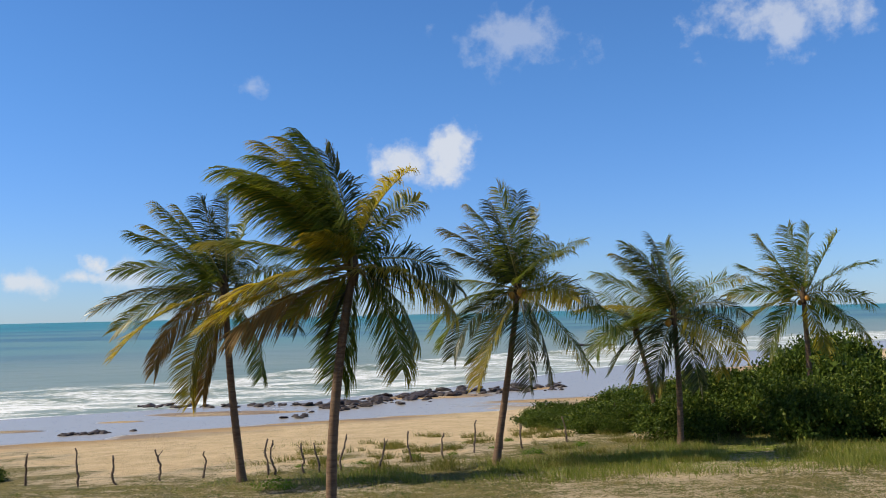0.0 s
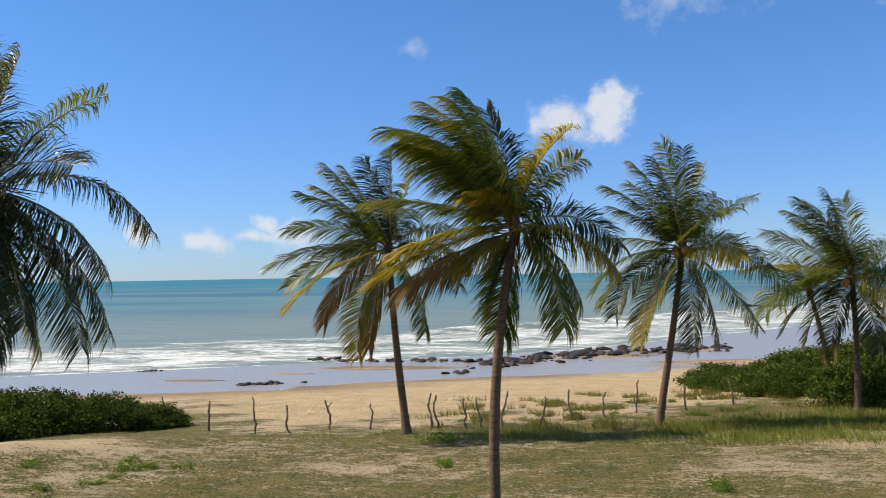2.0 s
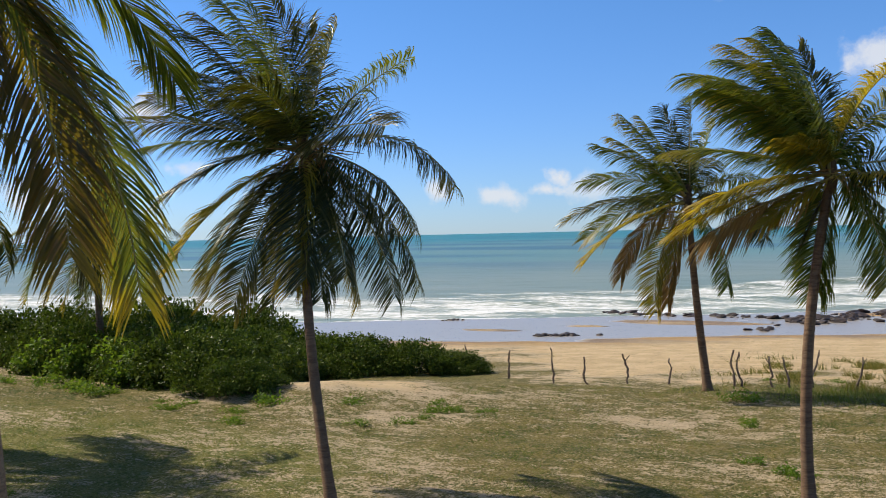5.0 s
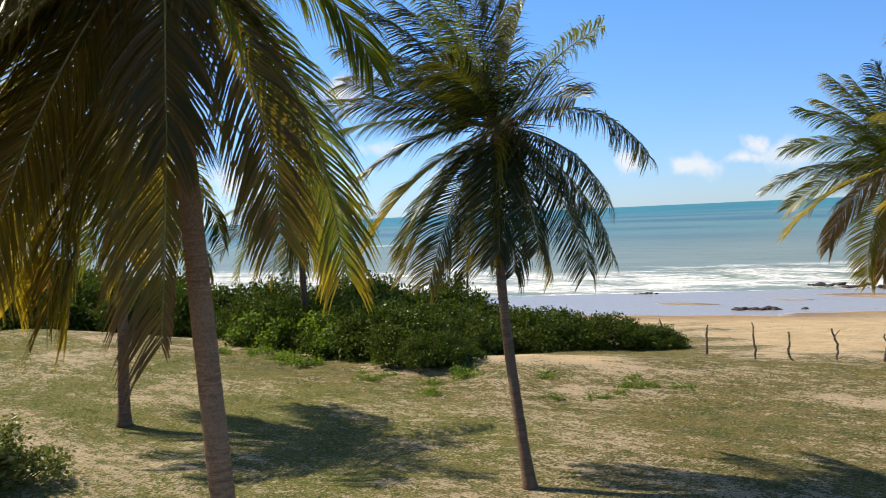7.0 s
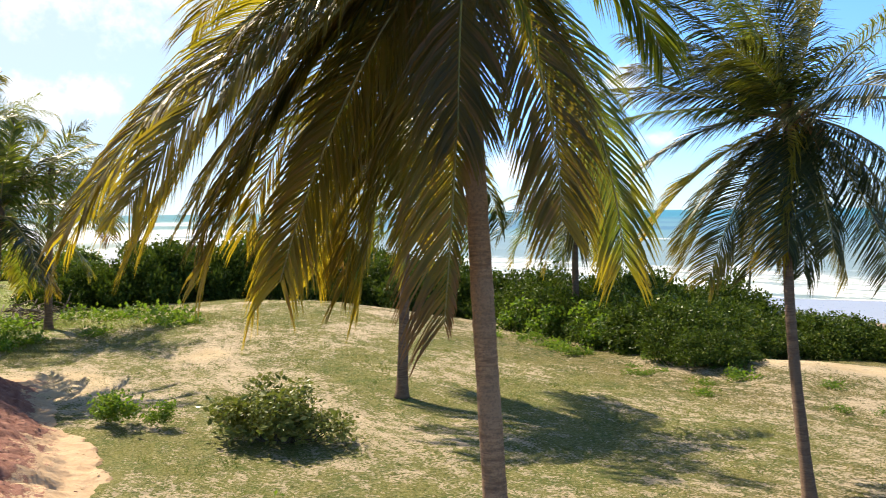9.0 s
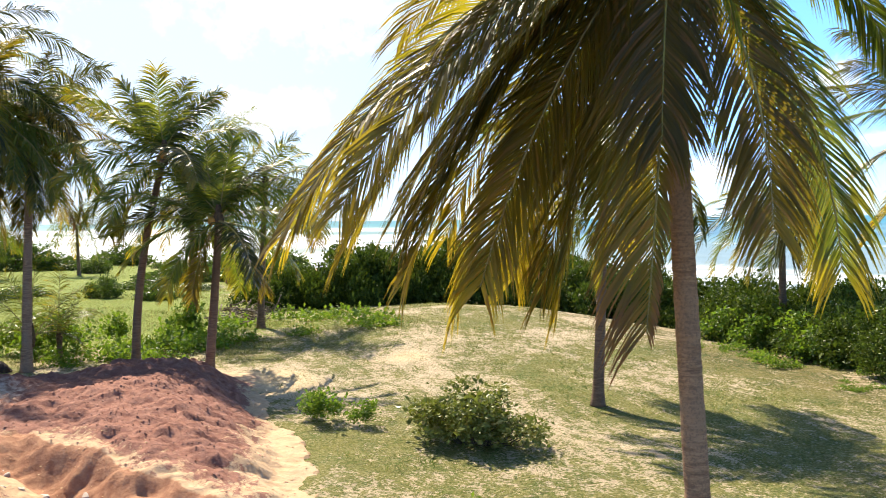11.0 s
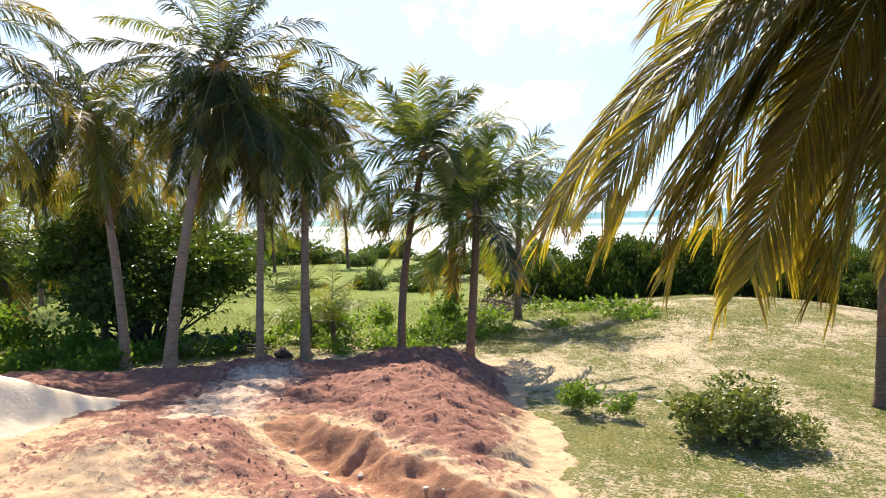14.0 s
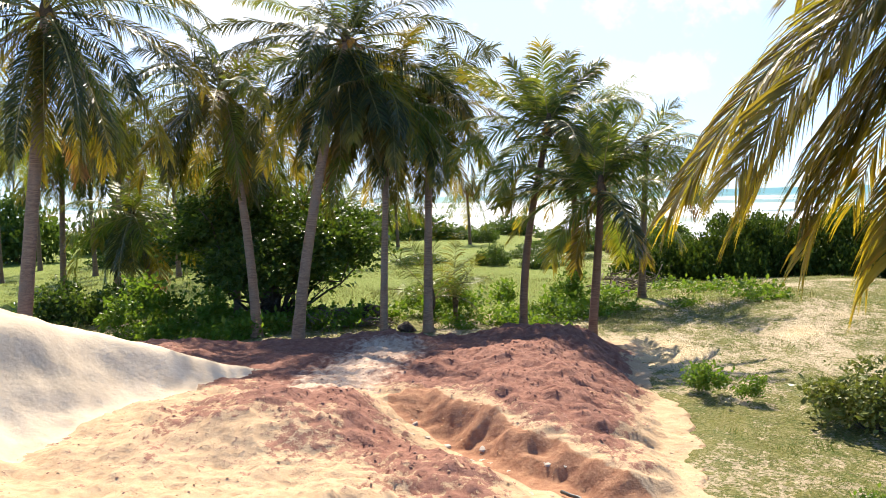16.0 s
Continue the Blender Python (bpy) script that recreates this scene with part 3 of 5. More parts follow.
# dug earth and the sand heap beside the lawn
bx, by = np.arange(-34, -9.9, 0.085), np.arange(-17, 6.8, 0.085)
ex, ey = [a.ravel() for a in np.meshgrid(bx, by, indexing="ij")]
ez, ered, etrack, eclay = bank(ex, ey)
ez = ez + np.minimum(0, (ex + 33.4)) * 0.5
earth = mesh_object("earth_bank", np.stack([ex, ey, ez], 1), grid_faces(len(bx), len(by)), EARTH)
tagged(earth, "dug red and tan earth bank with a gully", "earth bank", kind="structure")
add_attr(earth, "red", ered)
add_attr(earth, "track", etrack)
add_attr(earth, "clay", eclay)


def bank_at(x, y):
    return max(float(bank(np.array([float(x)]), np.array([float(y)]))[0][0]), land_at(x, y))


def sand_heap():
    n = 170
    wx_, wy_ = [a.ravel() for a in np.meshgrid(np.linspace(-30, -10.5, n), np.linspace(-16.5, -3.0, n), indexing="ij")]
    along, deep = (wx_ + 18.7) * -0.913 + (wy_ + 6.7) * 0.409, (wx_ + 18.7) * -0.409 + (wy_ + 6.7) * -0.913
    deep = deep + (fbm(wx_ * 0.45, wy_ * 0.45, 71, 3) - 0.5) * 0.9
    crest = np.interp(along, [-9, -6, -4, -2, 0, 1.8, 3.4, 5.2, 6.4], [0.0, 2.0, 3.2, 3.1, 2.6, 1.7, 0.85, 0.12, -0.2])
    up = np.clip(deep, 0, None) * 0.74
    h = np.where(crest > 0.02, crest * (1 - np.exp(-1.6 * (up / np.maximum(crest, 0.05)) ** 2)), -0.1) * sstep(11.5, 6.5, deep)
    h = h + ((fbm(wx_ * 0.5, wy_ * 0.5, 73, 3) - 0.5) * 0.42 + (fbm(wx_ * 1.5, wy_ * 1.5, 72, 4) - 0.5) * 0.16) * sstep(0.1, 0.9, h)
    h = np.where(deep < 0, deep * 0.35, h)
    base = bank(wx_, wy_)[0]
    base = base + (0.75 - base) * sstep(-0.2, 0.7, h)
    ob = mesh_object("sand_mound", np.stack([wx_, wy_, base + h - 0.03], 1), grid_faces(n, n), PILE)
    return tagged(ob, "heap of pale building sand on the earth bank", "sand heap")


sand_heap()


# ---- palms ----
WIND = Vector((-0.85, -0.35, 0.05))


def frond_arrays(c, right, up, fwd, phi0, phi1, tilt, length, rng, pairs, blade, wind, droopy=1.0, fine=1.0, bend=1.25, unrest=0.13, sweep=(0.5, 1.0), lop=1.0):
    ns = 16
    u = np.linspace(0, 1, ns)
    ang = np.radians(phi0 + (phi1 - phi0) * u ** bend)
    ti = math.radians(tilt)
    dirs = math.cos(ti) * (np.cos(ang)[:, None] * right + np.sin(ang)[:, None] * up) + math.sin(ti) * fwd
    seg = length / (ns - 1)
    p = np.vstack([np.zeros(3), np.cumsum((dirs[:-1] + dirs[1:]) / 2 * seg, 0)]) + c
    # a bowed plane across the rib
    n0 = np.cross(np.cross(dirs, np.array([0, 0, 1.0]) + 0.25 * fwd), dirs)
    n0 /= np.linalg.norm(n0, axis=1)[:, None] + 1e-9
    twist = math.radians(rng.uniform(-35, 35))
    s0 = np.cross(dirs, n0)
    sv = math.cos(twist) * s0 + math.sin(twist) * n0
    nv = np.cross(sv, dirs)
    verts, faces, index = [], [], []
    # rib
    rad = np.interp(u, [0, 0.15, 1], [0.045, 0.028, 0.006]) * (0.6 + length / 8)
    ring = []
    for k in range(3):
        a = 2 * math.pi * k / 3
        ring.append(p + (math.cos(a) * sv + math.sin(a) * nv) * rad[:, None])
    rv = np.stack(ring, 1).reshape(-1, 3)
    for i in range(ns - 1):
        for k in range(3):
            k2 = (k + 1) % 3
            faces.append((3 * i + k, 3 * i + k2, 3 * i + 3 + k2, 3 * i + 3 + k))
            index.append(1)
    verts.append(rv)
    along = [np.repeat(u, 3)]
    base = len(rv)
    # leaflets: they clump and part along the rib, sweep towards its tip and hang
    lu = np.linspace(0.1, 0.995, pairs)
    knots = np.linspace(0, 1, 17)
    for sgn in (-1.0, 1.0):
        uu = np.clip(lu + rng.uniform(-0.45, 0.45, pairs) / pairs, 0, 1)
        q = np.stack([np.interp(uu, u, p[:, k]) for k in range(3)], 1)
        t = np.stack([np.interp(uu, u, dirs[:, k]) for k in range(3)], 1)
        sd = np.stack([np.interp(uu, u, sv[:, k]) for k in range(3)], 1)
        nn = np.stack([np.interp(uu, u, nv[:, k]) for k in range(3)], 1)
        ll = blade * np.interp(uu, [0, 0.12, 0.4, 0.75, 1], [0.5, 0.85, 1.0, 0.85, 0.5]) * (1 + rng.uniform(-1.6, 1.0, pairs) * unrest)
        ll = np.where(rng.uniform(0, 1, pairs) < 0.05, ll * 0.35, ll) * (lop if sgn < 0 else 1.2 if lop < 1 else 1.0)
        clump = rng.normal(0, unrest * 0.8, (17, 3))
        jit = np.stack([np.interp(uu, knots, clump[:, k]) for k in range(3)], 1) + rng.normal(0, unrest * 0.5, (pairs, 3))
        d1 = sgn * sd * np.interp(uu, [0, 1], [1.05, 0.75])[:, None] + t * np.interp(uu, [0, 1], sweep)[:, None] + nn * 0.14 + jit + wind * 0.3
        d1[:, 2] -= 0.04 + 0.14 * droopy
        if droopy == 1.6:                 # withered leaflets hang closer together
            d1 = d1 * 0.7 + t * 0.2
            d1[:, 2] -= 0.4
        d1 /= np.linalg.norm(d1, axis=1)[:, None]
        d2 = d1 + wind * 0.25 + jit * 0.6
        d2[:, 2] -= droopy * 0.36
        d2 /= np.linalg.norm(d2, axis=1)[:, None]
        wv = t - d1 * np.sum(t * d1, 1)[:, None]
        wv /= np.linalg.norm(wv, axis=1)[:, None] + 1e-9
        wv = wv + nn * rng.uniform(-0.6, 0.6, pairs)[:, None]
        w = fine * (0.0085 + 0.005 * blade) * rng.uniform(0.7, 1.25, pairs)[:, None]
        d3 = d2 + wind * 0.25
        d3[:, 2] -= droopy * 0.55
        d3 /= np.linalg.norm(d3, axis=1)[:, None]
        m1 = q + d1 * (ll * 0.38)[:, None]
        m2 = m1 + d2 * (ll * 0.34)[:, None]
        tip = m2 + d3 * (ll * 0.34)[:, None]
        vv = np.stack([q - wv * w * 0.45, q + wv * w * 0.45, m1 - wv * w, m1 + wv * w, m2 - wv * w * 0.7, m2 + wv * w * 0.7, tip], 1).reshape(-1, 3)
        verts.append(vv)
        along.append(np.repeat(uu, 7) * 0.7 + np.tile([0, 0, 0.12, 0.12, 0.22, 0.22, 0.3], pairs))
        for i in range(pairs):
            b = base + 7 * i
            faces += [(b, b + 1, b + 3, b + 2), (b + 2, b + 3, b + 5, b + 4), (b + 4, b + 5, b + 6)]
            index += [0, 0, 0]
        base += 7 * pairs
    return np.vstack(verts), faces, index, np.concatenate(along)


def tube(path, radii, sides):
    path = np.asarray(path)
    t = np.gradient(path, axis=0)
    t /= np.linalg.norm(t, axis=1)[:, None] + 1e-12
    ref = np.array([0.3, 1.0, 0.1]) if abs(t[0][1]) < 0.9 else np.array([1.0, 0.2, 0.1])
    a = np.cross(t, ref)
    a /= np.linalg.norm(a, axis=1)[:, None]
    b = np.cross(t, a)
    th = np.linspace(0, 2 * math.pi, sides, endpoint=False)
    v = path[:, None, :] + (np.cos(th)[None, :, None] * a[:, None, :] + np.sin(th)[None, :, None] * b[:, None, :]) * np.asarray(radii)[:, None, None]
    v = v.reshape(-1, 3)
    f = []
    for i in range(len(path) - 1):
        for k in range(sides):
            k2 = (k + 1) % sides
            f.append((i * sides + k, i * sides + k2, (i + 1) * sides + k2, (i + 1) * sides + k))
    f.append(tuple(range(sides))[::-1])
    f.append(tuple((len(path) - 1) * sides + k for k in range(sides)))
    return v, f


def nut_mesh():
    me = bpy.data.meshes.new("coconut")
    bm = bmesh.new()
    bmesh.ops.create_icosphere(bm, subdivisions=2, radius=0.12)
    for v in bm.verts:
        v.co.z *= 1.3
        v.co.x *= 1.0 + 0.12 * math.sin(3 * math.atan2(v.co.y, v.co.x))
    bm.to_mesh(me)
    bm.free()
    me.materials.append(HUSK)
    for pl in me.polygons:
        pl.use_smooth = True
    return me


NUT = nut_mesh()
LEAVES = {"g": PALM_GREEN, "y": PALM_YELLOW, "d": PALM_DRY, "k": PALM_SHADED, "b": PALM_OLIVE, "e": PALM_AGED, "E": PALM_AGED, "t": PALM_TIPPED}


def palm(az, d, az_top, el_top, fronds, seed, girth=0.145, fill=8, fill_len=3.0, nuts=5, bow=0.25, label="", pairs=95, foot=None, wind=1.0, blade=1.0, eye=5.0, skirt=0, fill_kind="gggk", droopy=0.8, sag=(35, 75), bark=None, fine=0.9, bend=1.25, full=False, lean=0.0, stalks=0, unrest=0.13, sweep=(0.5, 1.0)):
    """One coconut palm: foot at bearing az and distance d, crown towards az_top, el_top from the look-out.
    fronds: rows of (angle at the root, angle at the tip, lean to the look-out, length, leaf kind), angles anticlockwise from the right."""
    rng = np.random.default_rng(seed)
    pairs = int(pairs * 0.9)
    b = spot(az, d)
    b.z = land_at(b.x, b.y) - 0.05 if foot is None else foot
    top = spot(az_top, d + lean, eye + (d + lean) * math.tan(radians(el_top)))
    e = empty("coconut_palm", b, label or "wind-blown coconut palm with a slender grey trunk", "palm tree", "coconut palms")
    rel = np.array(top - b)
    h = rel[2]
    n = max(10, int(h / 0.09))
    t = np.linspace(0, 1, n)
    sway = np.array(heading(az - 90)) * bow
    path = np.stack([rel[0] * t ** 1.3, rel[1] * t ** 1.3, rel[2] * t], 1) + sway * np.sin(t * math.pi)[:, None]
    radii = girth * np.interp(t, [0, 0.03, 0.1, 0.5, 0.95, 1], [1.55, 1.3, 1.06, 0.92, 0.78, 0.85])
    radii = radii * (1 + np.where(np.arange(n) % 2, 0.022, -0.016) * rng.uniform(0.2, 1.6, n) + rng.normal(0, 0.014, n))
    v, f = tube(path, radii, 12)
    mesh_object("trunk", v, f, bark or BARK, e, label="grey ringed palm trunk")
    right = np.array(heading(az_top - 90))
    fwd = -np.array(heading(az_top))
    up = np.array([0, 0, 1.0])
    wd = np.array(WIND) * wind
    rows = list(fronds)
    for i in range(fill if full else 0):             # fronds all round, young ones upright, old ones hanging
        a = i / max(1, fill - 1)
        e0 = 68 - 108 * a ** 0.9 + rng.uniform(-9, 9)
        e1 = max(e0 - (24 + 56 * math.sin(math.pi * min(1.0, 0.08 + 0.85 * a))) * rng.uniform(0.8, 1.2), -89)
        ln = fill_len * (0.72 + 0.28 * min(1.0, a * 3.5)) * rng.uniform(0.88, 1.06)
        kind = rng.choice(list(fill_kind)) if a < 0.72 else rng.choice(list(fill_kind * 3 + "yeb"))
        rows.append((e0, e1, i * 137.5 + rng.uniform(-20, 20), ln, kind, True))
    for i in range(0 if full else fill):
        a0 = rng.uniform(-30, 210) if i % 3 else rng.uniform(60, 130)
        dr = rng.uniform(*sag)
        a1 = a0 - dr if math.cos(math.radians(a0)) > 0 else a0 + dr
        rows.append((a0, a1, rng.choice([-1, 1]) * rng.uniform(15, 60), fill_len * rng.uniform(0.75, 1.05), rng.choice(list(fill_kind))))
    for i in range(skirt):
        a0 = rng.uniform(200, 340)
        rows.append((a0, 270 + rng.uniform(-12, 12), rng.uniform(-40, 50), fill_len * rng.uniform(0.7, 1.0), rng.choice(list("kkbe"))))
    for a0, a1, ti, ln, kind, *turned in rows:
        ln = ln * (1 + 0.45 * lean / d)
        c = rel + rng.normal(0, 0.05, 3)
        rt, fw, tilt = (np.array(heading(ti)), np.array(heading(ti + 90)) * rng.choice([-1.0, 1.0]), 0.0) if turned else (right, fwd, ti)
        v, f, ix, al = frond_arrays(c, rt, up, fw, a0, a1, tilt, ln, rng, pairs, min(blade * 1.12, 0.42 * ln), wd, 1.6 if kind == "d" else droopy, fine, bend, unrest, sweep, 0.35 if kind == "E" else 1.0)
        fr = mesh_object("frond", v[48:], [tuple(q - 48 for q in g) for g in f[45:]], LEAVES[kind], e, False, None, {"y": "yellowing frond", "t": "frond yellow towards its tip", "d": "dry brown frond", "e": "frond browning towards its tip", "E": "frond browning towards its tip"}.get(kind, ""))
        add_attr(fr, "along", al[48:])
        mesh_object("rib", v[:48], f[:45], RACHIS, fr)
    # fibrous heart of the crown
    q = np.linspace(-0.35, 0.5, 8)
    v, f = tube(np.stack([0 * q + rel[0], 0 * q + rel[1], rel[2] + q], 1), girth * np.interp(q, [-0.35, 0.0, 0.5], [0.8, 1.25, 0.5]), 10)
    mesh_object("crown_heart", v, f, FIBRE, e, label="brown fibrous frond bases")
    for i in range(stalks):
        a = rng.uniform(0, 2 * math.pi)
        o = np.array([math.cos(a), math.sin(a), 0])
        q = np.linspace(0, 1, 6)[:, None]
        pth = rel + o * q * rng.uniform(0.35, 0.6) + np.array([0, 0, 1.0]) * (0.35 * q - rng.uniform(0.4, 0.8) * q * q)
        v, f = tube(pth, np.linspace(0.022, 0.012, 6), 5)
        vs, fs = [v], list(f)
        for j in range(11):
            b0 = pth[2 + j % 4]
            dr = o * 0.3 + rng.normal(0, 0.55, 3)
            dr[2] -= 0.35
            v2, f2 = tube(b0 + dr * np.linspace(0, 0.5, 4)[:, None] * rng.uniform(0.7, 1.2), [0.012, 0.011, 0.01, 0.006], 4)
            fs += [tuple(z + sum(len(w) for w in vs) for z in g) for g in f2]
            vs.append(v2)
        mesh_object("flower_stalk", np.vstack(vs), fs, STALK, e, label="brown branched flower stalk")
    for i in range(nuts):
        a = rng.uniform(0, 2 * math.pi)
        o = new("coconut", NUT)
        o.parent = e
        o.location = rel + np.array([math.cos(a) * 0.25, math.sin(a) * 0.25, rng.uniform(-0.3, 0.0)])
        o.scale = (1, 1, 1) if i % 2 else (0.85, 0.85, 0.85)
    return e


P2 = [(100, 165, 8, 3.0, "g"), (108, 186, -14, 3.2, "g"), (112, 178, 18, 3.3, "g"), (120, 170, -28, 3.0, "g"), (96, 140, 25, 2.9, "g"), (92, 132, 5, 2.8, "g"), (89, 116, -20, 2.8, "k"), (126, 160, 10, 2.7, "g"), (104, 150, -4, 3.1, "g"), (116, 168, 6, 2.6, "y"),
      (75, 36, 10, 2.2, "y"), (68, 16, -10, 2.0, "g"), (104, 195, 50, 1.6, "y"), (24, -56, 0, 2.3, "k"), (6, -62, 18, 2.3, "y"), (-48, -90, 5, 2.2, "g"), (-28, -80, -15, 2.2, "g"),
      (154, 184, 4, 2.8, "g"), (176, 216, 20, 2.5, "y"), (192, 212, 12, 3.0, "y"), (198, 216, 22, 2.7, "d"), (206, 230, 26, 1.7, "y"), (256, 268, -5, 2.2, "g"), (242, 262, -20, 1.8, "k")]
P1 = [(118, 136, 10, 3.2, "g"), (92, 84, 5, 3.1, "k"), (126, 152, -10, 3.2, "g"), (165, 214, 5, 3.9, "k"), (150, 192, -5, 3.4, "g"), (135, 165, 10, 3.3, "g"), (112, 128, 0, 3.0, "g"), (100, 108, -15, 3.1, "k"), (190, 236, 20, 3.9, "y"),
      (205, 262, 15, 3.3, "d"), (235, 276, 10, 3.6, "y"), (80, 60, -10, 2.6, "g"), (20, -54, 0, 2.8, "k"), (0, -66, 10, 2.8, "k"), (-50, -92, 15, 2.9, "g"), (255, 262, 5, 3.2, "d"), (40, -20, -10, 2.4, "g"), (176, 226, -10, 3.6, "g")]
P3 = [(124, 156, 0, 3.3, "k"), (140, 160, 8, 2.6, "k"), (108, 132, -5, 3.4, "g"), (93, 106, 8, 3.5, "g"), (86, 90, -8, 3.4, "k"), (100, 116, 22, 3.2, "k"), (116, 140, -20, 3.1, "k"), (78, 70, -16, 3.0, "g"), (52, 14, 5, 2.8, "g"), (26, -62, 0, 3.1, "k"), (18, -52, 30, 2.2, "y"), (0, -56, 8, 4.0, "g"),
      (-40, -62, 8, 3.3, "g"), (-80, -92, 15, 3.3, "k"), (-60, -86, -10, 3.2, "k"), (240, 254, 24, 3.6, "y"), (228, 262, 4, 3.4, "g"), (172, 246, 5, 3.5, "g"), (186, 250, -10, 3.5, "g"), (163, 184, -8, 2.8, "g"), (200, 256, 14, 3.3, "k")]
P4 = [(100, 150, 5, 3.3, "g"), (110, 156, -10, 3.3, "k"), (95, 118, 10, 3.0, "k"), (90, 104, -15, 2.9, "g"), (104, 140, 24, 3.2, "k"), (118, 150, -22, 3.1, "g"), (140, 160, 2, 3.3, "g"), (52, -6, 0, 3.0, "g"), (30, -40, 8, 2.8, "k"), (-8, -66, 12, 3.0, "y"), (-30, -80, -5, 2.8, "y"), (-60, -88, 10, 2.7, "k"),
      (164, 192, 5, 3.6, "y"), (176, 236, 10, 3.6, "g"), (196, 248, 0, 3.2, "k"), (215, 262, -12, 3.0, "k"), (245, 266, 8, 2.8, "k"), (18, -62, -16, 3.0, "k")]
P5 = [(150, 152, 0, 3.0, "g"), (125, 120, 8, 3.2, "g"), (104, 98, -8, 3.2, "g"), (86, 82, 8, 3.1, "g"), (66, 58, 0, 3.0, "g"), (40, 8, 8, 3.2, "g"), (165, 196, 5, 3.1, "g"), (190, 240, 5, 3.2, "y"),
      (225, 262, 10, 3.0, "g"), (-20, -60, 5, 3.2, "g"), (-60, -88, 10, 2.8, "y"), (16, -40, -8, 3.0, "g")]
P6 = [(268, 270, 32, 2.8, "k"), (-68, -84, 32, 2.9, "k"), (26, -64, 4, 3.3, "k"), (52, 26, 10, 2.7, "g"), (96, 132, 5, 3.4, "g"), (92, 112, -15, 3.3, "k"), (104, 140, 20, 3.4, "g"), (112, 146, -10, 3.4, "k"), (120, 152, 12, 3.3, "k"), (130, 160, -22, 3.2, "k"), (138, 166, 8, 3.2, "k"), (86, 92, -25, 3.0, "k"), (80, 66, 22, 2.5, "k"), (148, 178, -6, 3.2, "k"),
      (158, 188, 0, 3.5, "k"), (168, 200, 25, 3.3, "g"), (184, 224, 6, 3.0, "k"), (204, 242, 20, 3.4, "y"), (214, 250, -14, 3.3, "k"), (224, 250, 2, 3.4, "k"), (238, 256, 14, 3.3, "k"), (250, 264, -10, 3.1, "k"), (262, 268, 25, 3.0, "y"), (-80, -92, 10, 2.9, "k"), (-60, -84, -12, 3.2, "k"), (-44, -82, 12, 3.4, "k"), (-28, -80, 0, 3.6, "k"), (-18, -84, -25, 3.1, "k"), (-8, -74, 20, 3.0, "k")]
P7 = [(184, 242, 4, 5.8, "t"), (187, 243, 14, 5.6, "b"), (182, 241, -6, 5.5, "b"), (190, 244, -10, 5.5, "t"), (196, 246, 12, 5.2, "b"), (202, 248, -20, 4.9, "b"), (208, 250, 2, 5.0, "t"), (220, 253, -8, 5.1, "t"), (227, 255, 6, 4.5, "b"), (238, 258, -12, 4.5, "b"), (244, 260, -16, 4.8, "t"), (256, 265, -20, 3.9, "b"),
      (193, 246, 22, 5.0, "t"), (199, 248, -2, 4.7, "b"),
      (271, 265, 14, 4.5, "E"), (265, 269, 22, 2.7, "b"), (204, 248, 24, 4.4, "b"), (216, 252, -30, 4.4, "k"), (192, 244, -24, 4.7, "k"), (200, 247, -4, 4.6, "k"), (226, 255, -18, 4.6, "b"),
      (-34, -86, 2, 4.3, "g"), (-42, -88, -14, 4.0, "k"), (-50, -90, 12, 3.7, "b"), (-26, -84, -24, 4.0, "t"), (20, -66, -10, 3.0, "g"), (96, 120, 6, 2.6, "g"), (90, 60, -10, 3.0, "g"), (130, 205, 0, 3.6, "g"), (150, 222, -20, 4.0, "b")]
P13 = [(262, 268, 30, 5.0, "b"), (274, 272, 36, 4.8, "k"), (286, 276, 28, 5.0, "b"), (250, 264, 34, 5.0, "k"), (296, 280, 38, 4.6, "k"), (32, -58, 0, 6.0, "k"), (20, -48, -14, 5.4, "g"), (-10, -66, 10, 5.6, "k"), (-36, -62, 6, 5.8, "g"), (-44, -84, 18, 5.6, "y"), (-58, -88, -8, 5.4, "b"), (-70, -90, 14, 5.2, "k"), (-52, -86, -22, 5.4, "k"), (-64, -86, 26, 5.0, "b"), (154, 196, 0, 5.2, "k"), (168, 218, 8, 5.3, "k"), (190, 222, -8, 5.4, "g"), (208, 244, 10, 5.4, "k"),
       (228, 248, 16, 5.8, "y"), (238, 256, -10, 5.4, "b"), (260, 266, 12, 5.2, "e"), (250, 264, -18, 5.0, "k"), (266, 270, -6, 4.8, "b"), (244, 260, 22, 5.3, "k"), (92, 80, 0, 4.6, "g"), (60, 28, 12, 4.8, "g"), (75, 50, -16, 4.6, "k"), (124, 150, 10, 4.8, "k"), (108, 128, -14, 4.6, "g"), (48, 0, -24, 5.0, "k"), (138, 178, -20, 4.9, "g")]

palm(6.8, 18.6, 5.4, 2.75, P2, 2, 0.105, 0, 2.4, 0, -0.15, "tall wind-swept coconut palm with orange lower fronds", 150, blade=0.95, fine=0.86, wind=1.1, unrest=0.1, stalks=3, droopy=1.1, sweep=(0.35, 0.85))
palm(12.1, 30.2, 13.0, 1.6, P1, 1, 0.12, 2, 2.6, 3, -0.1, "wind-swept coconut palm beside the fence with yellowing lower fronds", 140, blade=0.9, fine=0.95, wind=1.2, unrest=0.1, droopy=1.1, sweep=(0.35, 0.85))
palm(-2.9, 32.1, -4.5, 1.25, P3, 3, 0.12, 2, 2.6, 6, 0.1, "coconut palm with orange nuts and drooping fronds", 120, wind=1.0, blade=0.88, fine=1.0, droopy=1.15, unrest=0.1, stalks=4, sweep=(0.35, 0.85))
